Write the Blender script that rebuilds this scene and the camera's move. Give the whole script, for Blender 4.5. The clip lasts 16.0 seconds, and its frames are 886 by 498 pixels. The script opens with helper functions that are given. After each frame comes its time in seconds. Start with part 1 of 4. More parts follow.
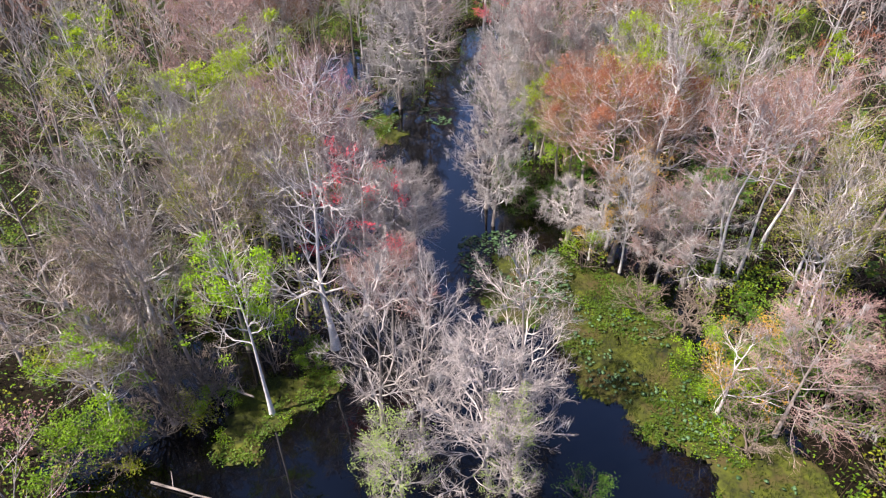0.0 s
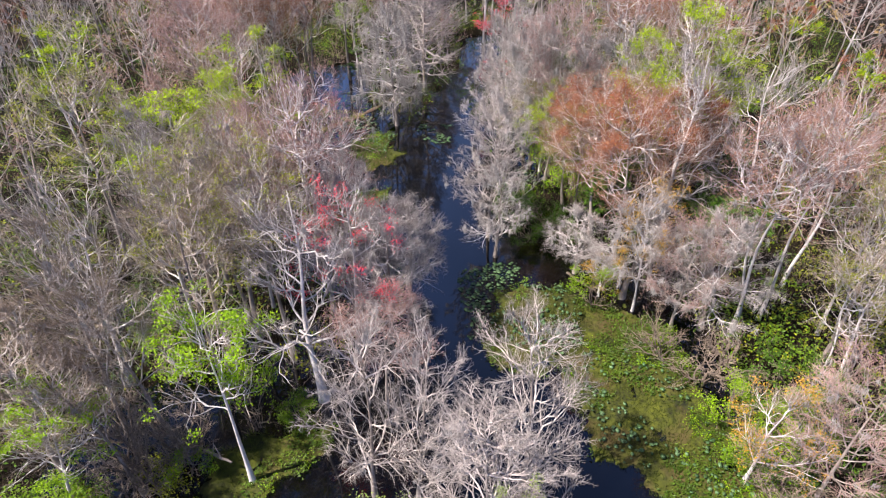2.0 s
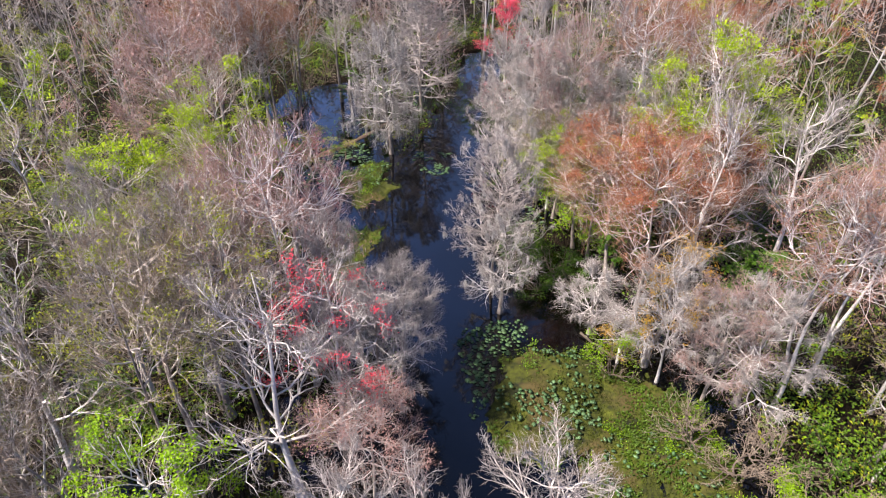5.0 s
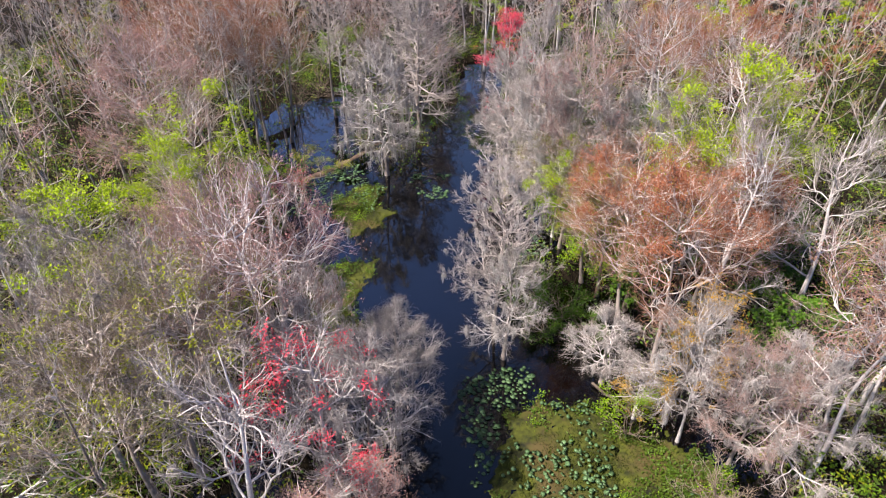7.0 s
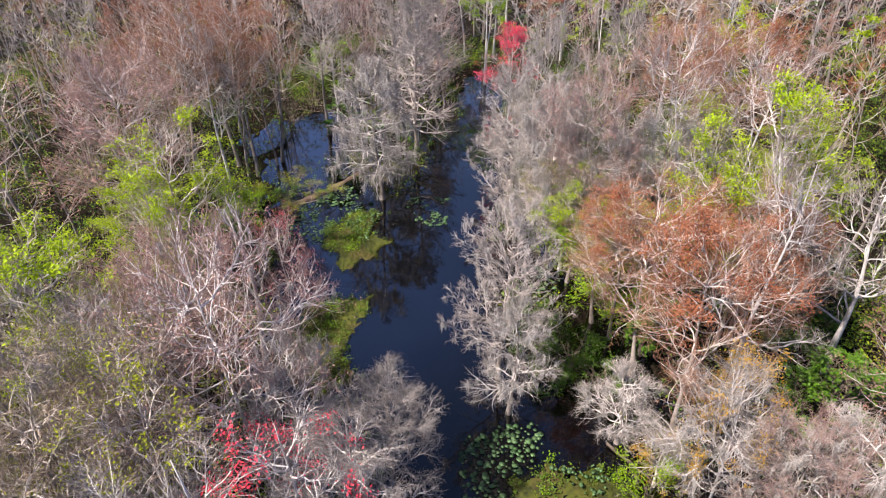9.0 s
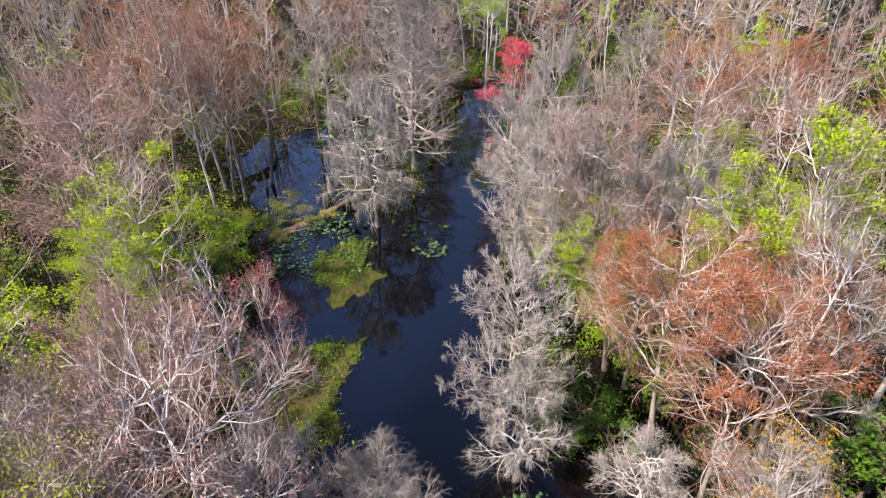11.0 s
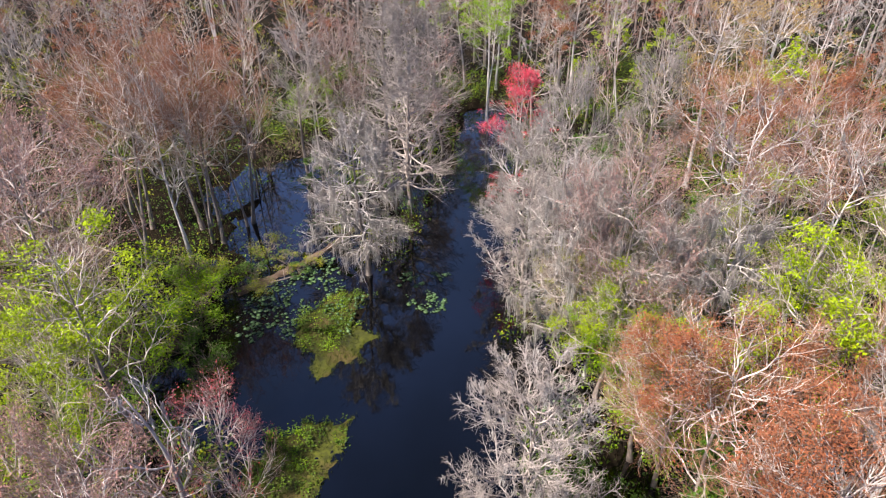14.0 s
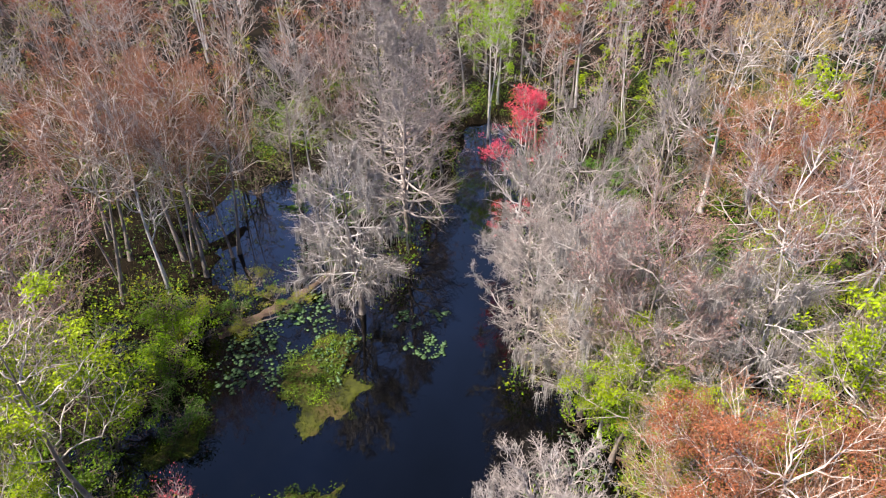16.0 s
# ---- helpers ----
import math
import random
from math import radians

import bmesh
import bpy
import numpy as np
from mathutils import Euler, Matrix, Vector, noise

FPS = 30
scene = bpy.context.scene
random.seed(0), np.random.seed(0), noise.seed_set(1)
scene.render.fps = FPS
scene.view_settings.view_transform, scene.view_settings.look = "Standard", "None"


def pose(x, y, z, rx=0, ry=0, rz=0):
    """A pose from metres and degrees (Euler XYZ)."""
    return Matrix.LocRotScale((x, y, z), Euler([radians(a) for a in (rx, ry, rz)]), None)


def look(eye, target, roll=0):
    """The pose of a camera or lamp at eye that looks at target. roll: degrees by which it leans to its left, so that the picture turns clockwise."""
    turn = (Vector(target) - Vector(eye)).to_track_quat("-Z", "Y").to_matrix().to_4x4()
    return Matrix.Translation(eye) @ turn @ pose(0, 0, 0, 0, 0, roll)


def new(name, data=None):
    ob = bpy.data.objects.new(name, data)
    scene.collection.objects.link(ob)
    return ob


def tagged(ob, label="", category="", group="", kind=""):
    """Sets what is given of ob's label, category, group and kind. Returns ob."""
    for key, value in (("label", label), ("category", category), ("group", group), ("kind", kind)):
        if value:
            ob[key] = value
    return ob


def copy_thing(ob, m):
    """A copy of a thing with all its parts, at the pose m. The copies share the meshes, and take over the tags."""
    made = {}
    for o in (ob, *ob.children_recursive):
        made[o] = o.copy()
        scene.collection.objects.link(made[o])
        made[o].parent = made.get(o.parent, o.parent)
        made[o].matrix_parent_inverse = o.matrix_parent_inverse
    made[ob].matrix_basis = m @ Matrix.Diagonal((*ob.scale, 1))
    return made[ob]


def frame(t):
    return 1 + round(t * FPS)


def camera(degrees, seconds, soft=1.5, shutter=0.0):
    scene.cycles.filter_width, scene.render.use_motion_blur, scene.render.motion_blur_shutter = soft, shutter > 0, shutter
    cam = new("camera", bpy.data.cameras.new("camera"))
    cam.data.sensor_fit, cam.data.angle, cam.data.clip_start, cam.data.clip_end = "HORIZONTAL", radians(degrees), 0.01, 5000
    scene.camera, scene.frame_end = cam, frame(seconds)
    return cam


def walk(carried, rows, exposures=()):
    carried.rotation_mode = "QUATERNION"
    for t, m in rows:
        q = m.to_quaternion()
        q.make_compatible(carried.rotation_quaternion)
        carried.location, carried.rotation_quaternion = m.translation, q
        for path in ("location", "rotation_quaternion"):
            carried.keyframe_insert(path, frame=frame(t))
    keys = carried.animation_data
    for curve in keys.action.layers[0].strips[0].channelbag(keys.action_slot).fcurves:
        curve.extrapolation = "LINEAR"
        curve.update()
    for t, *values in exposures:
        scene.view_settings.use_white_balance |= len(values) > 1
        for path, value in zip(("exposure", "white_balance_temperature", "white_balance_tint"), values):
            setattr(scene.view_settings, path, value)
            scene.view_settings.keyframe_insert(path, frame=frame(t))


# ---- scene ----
# A small drone flies straight up a swamp creek, 28 m over the water, looking down and ahead.
cam = camera(71.95, 16.0, soft=1.2)


def flight(t):
    s = t / 16
    return pose(0.53 * s, 32.96 * s + 1.16 * s * s, 28 + 0.22 * s, 90 - 35.34 + 1.52 * s, 0, -0.9 * s) @ pose(0, 0, 0, 0, 0, -0.70)


walk(cam, [(t / 2, flight(t / 2)) for t in range(33)], exposures=[(0.0, 1.5, 6750, 15), (16.0, 1.44, 7100, 13)])

# ---- world, sun ----
SUN_UP, SUN_TURN = 56, 248          # degrees over the horizon; compass turn from +y, clockwise
world = bpy.data.worlds.new("world")
scene.world = world
world.use_nodes = True
wn, wl = world.node_tree.nodes, world.node_tree.links
sky = wn.new("ShaderNodeTexSky")
sky.sky_type = "NISHITA"
sky.sun_disc = False
sky.sun_elevation, sky.sun_rotation = radians(SUN_UP), radians(SUN_TURN)
sky.dust_density, sky.air_density, sky.ozone_density = 0.3, 1.0, 3.0
# thin broken cloud over blue, all round
coord, cloud, veil, both = wn.new("ShaderNodeTexCoord"), wn.new("ShaderNodeTexNoise"), wn.new("ShaderNodeMapRange"), wn.new("ShaderNodeMix")
gain = wn.new("ShaderNodeVectorMath")
gain.operation, gain.inputs[3].default_value = "SCALE", 0.023
cloud.inputs["Scale"].default_value, cloud.inputs["Detail"].default_value = 2.2, 5
veil.inputs["From Min"].default_value, veil.inputs["From Max"].default_value = 0.35, 0.72
veil.inputs["To Min"].default_value, veil.inputs["To Max"].default_value = 0.1, 0.8
both.data_type = "RGBA"
both.inputs[7].default_value = (0.062, 0.112, 0.29, 1)
wl.new(coord.outputs["Generated"], cloud.inputs["Vector"])
wl.new(cloud.outputs["Fac"], veil.inputs["Value"])
wl.new(veil.outputs["Result"], both.inputs[0])
wl.new(sky.outputs["Color"], gain.inputs[0])
wl.new(gain.outputs[0], both.inputs[6])
# haze brightens it towards the horizon, all round
parts, haze, lift = wn.new("ShaderNodeSeparateXYZ"), wn.new("ShaderNodeMapRange"), wn.new("ShaderNodeVectorMath")
haze.inputs["From Min"].default_value, haze.inputs["From Max"].default_value = 0.25, 0.85
haze.inputs["To Min"].default_value, haze.inputs["To Max"].default_value = 2.7, 0.7
lift.operation = "SCALE"
wl.new(coord.outputs["Generated"], parts.inputs[0])
wl.new(parts.outputs["Z"], haze.inputs["Value"])
wl.new(both.outputs[2], lift.inputs[0])
wl.new(haze.outputs["Result"], lift.inputs[3])
wl.new(lift.outputs[0], wn["Background"].inputs["Color"])
wn["Background"].inputs["Strength"].default_value = 1.0

sun_way = Vector((math.sin(radians(SUN_TURN)) * math.cos(radians(SUN_UP)), math.cos(radians(SUN_TURN)) * math.cos(radians(SUN_UP)), math.sin(radians(SUN_UP))))
sun_data = bpy.data.lights.new("sun", "SUN")
sun_data.energy, sun_data.angle, sun_data.color = 5.0, radians(1.2), (1.0, 0.94, 0.87)
sun = new("sun", sun_data)
sun.matrix_world = look(sun_way * 100, (0, 0, 0))


# ---- materials ----
def material(name, dark, light, scale=3.0, rough=0.85, bump=0.3, per_thing=0.15, translucent=0.0, fine=25.0, per_island=0.0):
    """A matt natural surface: two colours mixed by broad and fine noise, a shift from thing to thing, relief."""
    m = bpy.data.materials.new(name)
    m.use_nodes = True
    n, l = m.node_tree.nodes, m.node_tree.links
    p = n["Principled BSDF"]
    p.inputs["Roughness"].default_value = rough
    p.inputs["Specular IOR Level"].default_value = 0.25
    co = n.new("ShaderNodeNewGeometry")
    broad, small = n.new("ShaderNodeTexNoise"), n.new("ShaderNodeTexNoise")
    broad.inputs["Scale"].default_value, small.inputs["Scale"].default_value = scale, fine
    broad.inputs["Detail"].default_value = small.inputs["Detail"].default_value = 3
    for t in (broad, small):
        l.new(co.outputs["Position"], t.inputs["Vector"])
    add = n.new("ShaderNodeMath")
    add.operation = "ADD"
    l.new(broad.outputs["Fac"], add.inputs[0])
    l.new(small.outputs["Fac"], add.inputs[1])
    ramp = n.new("ShaderNodeMapRange")
    ramp.inputs["From Min"].default_value, ramp.inputs["From Max"].default_value = 0.7, 1.3
    l.new(add.outputs[0], ramp.inputs["Value"])
    mix = n.new("ShaderNodeMix")
    mix.data_type = "RGBA"
    mix.inputs[6].default_value, mix.inputs[7].default_value = (*dark, 1), (*light, 1)
    l.new(ramp.outputs["Result"], mix.inputs[0])
    hsv = n.new("ShaderNodeHueSaturation")
    info = n.new("ShaderNodeObjectInfo")
    value = n.new("ShaderNodeMapRange")
    value.inputs["To Min"].default_value, value.inputs["To Max"].default_value = 1 - per_thing, 1 + per_thing
    l.new(info.outputs["Random"], value.inputs["Value"])
    if per_island:
        isl = n.new("ShaderNodeMapRange")
        isl.inputs["To Min"].default_value, isl.inputs["To Max"].default_value = 1 - per_island, 1 + per_island
        l.new(co.outputs["Random Per Island"], isl.inputs["Value"])
        times = n.new("ShaderNodeMath")
        times.operation = "MULTIPLY"
        l.new(value.outputs["Result"], times.inputs[0])
        l.new(isl.outputs["Result"], times.inputs[1])
        l.new(times.outputs[0], hsv.inputs["Value"])
    else:
        l.new(value.outputs["Result"], hsv.inputs["Value"])
    l.new(mix.outputs[2], hsv.inputs["Color"])
    l.new(hsv.outputs["Color"], p.inputs["Base Color"])
    if bump:
        b = n.new("ShaderNodeBump")
        b.inputs["Strength"].default_value, b.inputs["Distance"].default_value = bump, 0.03
        l.new(small.outputs["Fac"], b.inputs["Height"])
        l.new(b.outputs["Normal"], p.inputs["Normal"])
    if translucent:
        tr, sh = n.new("ShaderNodeBsdfTranslucent"), n.new("ShaderNodeMixShader")
        sh.inputs[0].default_value = translucent
        l.new(hsv.outputs["Color"], tr.inputs["Color"])
        l.new(p.outputs[0], sh.inputs[1])
        l.new(tr.outputs[0], sh.inputs[2])
        l.new(sh.outputs[0], n["Material Output"].inputs["Surface"])
    return m


BARK_GREY = material("bark_grey", (0.235, 0.2, 0.193), (0.48, 0.43, 0.415), 1.5, bump=0.6)
BARK_PALE = material("bark_pale", (0.30, 0.258, 0.24), (0.61, 0.55, 0.522), 1.5, bump=0.6)
BARK_WHITE = material("bark_white", (0.335, 0.308, 0.302), (0.65, 0.61, 0.605), 1.2, bump=0.5)
# darker than the limb barks: crown shade on trunks is in this colour
SHADED_TRUNK = material("trunk_bark_shaded", (0.115, 0.092, 0.08), (0.33, 0.285, 0.262), 1.2, bump=0.7)
BARK_BROWN = material("bark_brown", (0.072, 0.051, 0.039), (0.18, 0.144, 0.12), 1.5, bump=0.6)
TWIG_GREY = material("twig_grey", (0.145, 0.126, 0.12), (0.305, 0.272, 0.26), 0.7, bump=0, per_island=0.25)
TWIG_PINK = material("twig_pink", (0.175, 0.106, 0.094), (0.34, 0.228, 0.206), 0.7, bump=0, per_island=0.25)
TWIG_RUST = material("twig_rust", (0.175, 0.078, 0.047), (0.33, 0.18, 0.122), 0.7, bump=0, per_island=0.25)
TWIG_BEIGE = material("twig_beige", (0.158, 0.118, 0.09), (0.335, 0.272, 0.217), 0.7, bump=0, per_island=0.25)
MOSS = material("spanish_moss", (0.20, 0.19, 0.184), (0.41, 0.39, 0.38), 0.8, bump=0, per_island=0.2)
LEAF_LIME = material("leaf_lime", (0.15, 0.235, 0.002), (0.32, 0.42, 0.005), 1.0, 0.5, 0, translucent=0.35, per_island=0.25)
LEAF_BRIGHT = material("leaf_bright", (0.125, 0.245, 0.002), (0.26, 0.43, 0.005), 1.0, 0.5, 0, translucent=0.35, per_island=0.25)
LEAF_OLIVE = material("leaf_olive", (0.125, 0.155, 0.005), (0.26, 0.28, 0.014), 1.0, 0.55, 0, translucent=0.3, per_island=0.25)
LEAF_FRESH = material("leaf_fresh", (0.05, 0.12, 0.003), (0.165, 0.275, 0.007), 0.8, 0.5, 0, translucent=0.3, per_island=0.3)
LEAF_DEEP = material("leaf_deep", (0.021, 0.0595, 0.0042), (0.077, 0.161, 0.0105), 1.0, 0.5, 0, translucent=0.25, per_island=0.3)
LEAF_MID = material("leaf_mid", (0.0248, 0.0608, 0.00442), (0.0884, 0.15, 0.011), 0.7, 0.5, 0, translucent=0.3, per_island=0.3)
LEAF_PALE = material("leaf_pale", (0.14, 0.21, 0.042), (0.266, 0.336, 0.098), 1.0, 0.6, 0, translucent=0.3, per_island=0.2)
BUD_RED = material("bud_red", (0.48, 0.022, 0.05), (0.68, 0.07, 0.11), 1.0, 0.5, 0, translucent=0.3, per_island=0.25)
BUD_RUST = material("bud_rust", (0.18, 0.05, 0.022), (0.31, 0.115, 0.056), 0.8, 0.6, 0, translucent=0.25, per_island=0.25)
BUD_CRIMSON = material("bud_crimson", (0.308, 0.035, 0.049), (0.462, 0.119, 0.133), 0.8, 0.6, 0, translucent=0.25, per_island=0.25)
BUD_ROSE = material("bud_rose", (0.25, 0.125, 0.115), (0.38, 0.225, 0.205), 0.8, 0.6, 0, translucent=0.25, per_island=0.25)
BUD_CHERRY = material("bud_cherry", (0.52, 0.03, 0.075), (0.75, 0.1, 0.16), 1.0, 0.5, 0, translucent=0.3, per_island=0.25)
BUD_DUSK = material("bud_dusk", (0.19, 0.085, 0.055), (0.30, 0.165, 0.115), 0.8, 0.6, 0, translucent=0.25, per_island=0.25)
BUD_GOLD = material("bud_gold", (0.315, 0.196, 0.049), (0.462, 0.322, 0.126), 0.8, 0.6, 0, translucent=0.25, per_island=0.2)
BUD_ORANGE = material("bud_orange", (0.294, 0.154, 0.014), (0.42, 0.266, 0.035), 0.8, 0.6, 0, translucent=0.25, per_island=0.2)
MAT_GREEN = material("mat_green", (0.007, 0.009, 0.003), (0.06, 0.07, 0.006), 0.6, 0.85, 0.8, fine=3.5)
# peat-brown patches, a metre or two across, show through the rafts
n, l = MAT_GREEN.node_tree.nodes, MAT_GREEN.node_tree.links
spot, share, brown, place = n.new("ShaderNodeTexNoise"), n.new("ShaderNodeMapRange"), n.new("ShaderNodeMix"), n.new("ShaderNodeNewGeometry")
spot.inputs["Scale"].default_value, spot.inputs["Detail"].default_value = 0.42, 4
share.inputs["From Min"].default_value, share.inputs["From Max"].default_value = 0.50, 0.62
brown.data_type = "RGBA"
brown.inputs[7].default_value = (0.055, 0.042, 0.014, 1)
old = n["Principled BSDF"].inputs["Base Color"].links[0].from_socket
l.new(place.outputs["Position"], spot.inputs["Vector"])
l.new(spot.outputs["Fac"], share.inputs["Value"])
l.new(share.outputs["Result"], brown.inputs[0])
l.new(old, brown.inputs[6])
l.new(brown.outputs[2], n["Principled BSDF"].inputs["Base Color"])
# dark wet soil taken to near-black: shade under the trees is in the colour
MUD = material("swamp_soil_shaded", (0.0036, 0.003, 0.0021), (0.0132, 0.0102, 0.0066), 0.4, 0.9, 0.9, fine=5)
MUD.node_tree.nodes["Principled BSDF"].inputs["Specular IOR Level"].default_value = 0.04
# brown stems, darkened in colour for the shade in gaps between trees
DRY_GRASS = material("dry_grass", (0.028, 0.018, 0.011), (0.082, 0.055, 0.036), 0.6, 0.8, 0, per_island=0.3)
GRASS = material("marsh_grass", (0.012, 0.026, 0.003), (0.085, 0.105, 0.008), 0.5, 0.7, 0, translucent=0.2, per_island=0.3)
PAD = material("lily_pad", (0.022, 0.058, 0.018), (0.105, 0.18, 0.085), 0.8, 0.35, 0.2, per_thing=0.35)
PEAT = material("peat_berm", (0.0619, 0.0421, 0.031), (0.141, 0.096, 0.0731), 0.6, 0.9, 0.8, fine=8)

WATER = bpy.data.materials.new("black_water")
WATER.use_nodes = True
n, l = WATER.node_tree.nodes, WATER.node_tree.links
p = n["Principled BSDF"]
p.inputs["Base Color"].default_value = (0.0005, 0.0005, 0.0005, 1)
# IOR set above water's 1.33 to strengthen the mirrored sky
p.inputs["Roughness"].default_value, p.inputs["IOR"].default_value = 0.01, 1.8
geo, ripple, bmp = n.new("ShaderNodeNewGeometry"), n.new("ShaderNodeTexNoise"), n.new("ShaderNodeBump")
ripple.inputs["Scale"].default_value, ripple.inputs["Detail"].default_value = 1.2, 3
bmp.inputs["Strength"].default_value, bmp.inputs["Distance"].default_value = 0.012, 0.03
l.new(geo.outputs["Position"], ripple.inputs["Vector"])
l.new(ripple.outputs["Fac"], bmp.inputs["Height"])
l.new(bmp.outputs["Normal"], p.inputs["Normal"])


# ---- building helpers ----
class Buf:
    """Vertices and faces gathered for one mesh."""

    def __init__(self):
        self.v, self.f, self.n = [], [], 0

    def add(self, verts, faces):
        self.v.append(np.asarray(verts, float).reshape(-1, 3))
        self.f.extend(tuple(i + self.n for i in f) for f in faces)
        self.n += len(self.v[-1])

    def mesh(self, name, mat, smooth=True):
        me = bpy.data.meshes.new(name)
        me.from_pydata(np.concatenate(self.v).tolist() if self.v else [], [], self.f)
        me.materials.append(mat)
        if smooth:
            me.polygons.foreach_set("use_smooth", [True] * len(me.polygons))
        return me


def part(name, buf, mat, parent, label="", smooth=True):
    ob = new(name, buf.mesh(name, mat, smooth))
    ob.parent = parent
    return tagged(ob, label)


def thing(name, label, category, group="", kind=""):
    return tagged(new(name), label, category, group, kind)


def unit(v):
    v = np.asarray(v, float)
    return v / (np.linalg.norm(v, axis=-1, keepdims=True) + 1e-9)


def tube(buf, pts, radii, sides=5):
    """A tapered limb along pts."""
    pts = np.asarray(pts, float)
    way = unit(np.gradient(pts, axis=0))
    a = unit(np.cross(way, (0.31, 0.17, 0.93) if abs(way[0][2]) < 0.8 else (1, 0.1, 0)))
    b = np.cross(way, a)
    ang = np.arange(sides) * 2 * math.pi / sides
    ring = np.cos(ang)[None, :, None] * a[:, None] + np.sin(ang)[None, :, None] * b[:, None]
    verts = pts[:, None] + ring * np.asarray(radii)[:, None, None]
    faces = []
    for i in range(len(pts) - 1):
        for j in range(sides):
            k = (j + 1) % sides
            faces.append((i * sides + j, i * sides + k, (i + 1) * sides + k, (i + 1) * sides + j))
    faces.append(tuple((len(pts) - 1) * sides + j for j in range(sides)))
    buf.add(verts, faces)


def spikes(buf, base, tip, radius, sides=3):
    """Many thin cones from base to tip; the finest have two of their three sides."""
    base, tip = np.asarray(base, float), np.asarray(tip, float)
    m = len(base)
    if not m:
        return
    way = unit(tip - base)
    a = unit(np.cross(way, (0.37, 0.23, 0.9)))
    b = np.cross(way, a)
    r = np.broadcast_to(np.asarray(radius, float), (m,))[:, None]
    verts = np.stack([base + a * r, base - 0.5 * a * r + 0.87 * b * r, base - 0.5 * a * r - 0.87 * b * r, tip], 1)
    faces = []
    for i in range(0, 4 * m, 4):
        faces += [(i, i + 1, i + 3), (i + 1, i + 2, i + 3), (i + 2, i, i + 3)][:sides]
    buf.add(verts, faces)


def leaves(buf, centre, size, rng, flat=0.5):
    """Many small folded leaves (two triangles each) round the centres, most of them facing up; flat: how far they tilt."""
    centre = np.asarray(centre, float)
    m = len(centre)
    if not m:
        return
    up = unit(rng.normal(size=(m, 3)) * (flat * 1.3, flat * 1.3, 0.2) + (0, 0, 1.0))
    a = unit(np.cross(up, rng.normal(size=(m, 3))))
    b = np.cross(up, a)
    s = (size * rng.uniform(0.6, 1.4, m))[:, None]
    verts = np.stack([centre - a * s, centre + b * s * 0.55 + up * s * 0.2, centre + a * s, centre - b * s * 0.55 + up * s * 0.2], 1)
    faces = []
    for i in range(0, 4 * m, 4):
        faces += [(i, i + 1, i + 2), (i, i + 2, i + 3)]
    buf.add(verts, faces)


# ---- trees ----
def grow_line(start, way, length, count, rng, wiggle, lift):
    """A crooked line that wanders and bends up (lift) or down (minus)."""
    pts, d = [np.asarray(start, float)], np.asarray(way, float)
    for _ in range(count - 1):
        d = unit(d + rng.normal(size=3) * wiggle + (0, 0, lift))
        pts.append(pts[-1] + d * length / (count - 1))
    return np.array(pts)


def on_line(line, h):
    """The place and the direction at the share h of a line."""
    f = h * (len(line) - 1)
    k = min(int(f), len(line) - 2)
    return line[k] + (line[k + 1] - line[k]) * (f - k), unit(line[k + 1] - line[k])


def aside(way, sign, spread, rng, up):
    """A direction that forks off way to one side."""
    flat = unit(np.cross(way, (0.05, 0.03, 1.0)))
    third = np.cross(flat, way)
    a = rng.normal() * 0.9
    return unit(way + spread * sign * (flat * math.cos(a) + third * math.sin(a)) + rng.normal(size=3) * 0.12 + (0, 0, up))


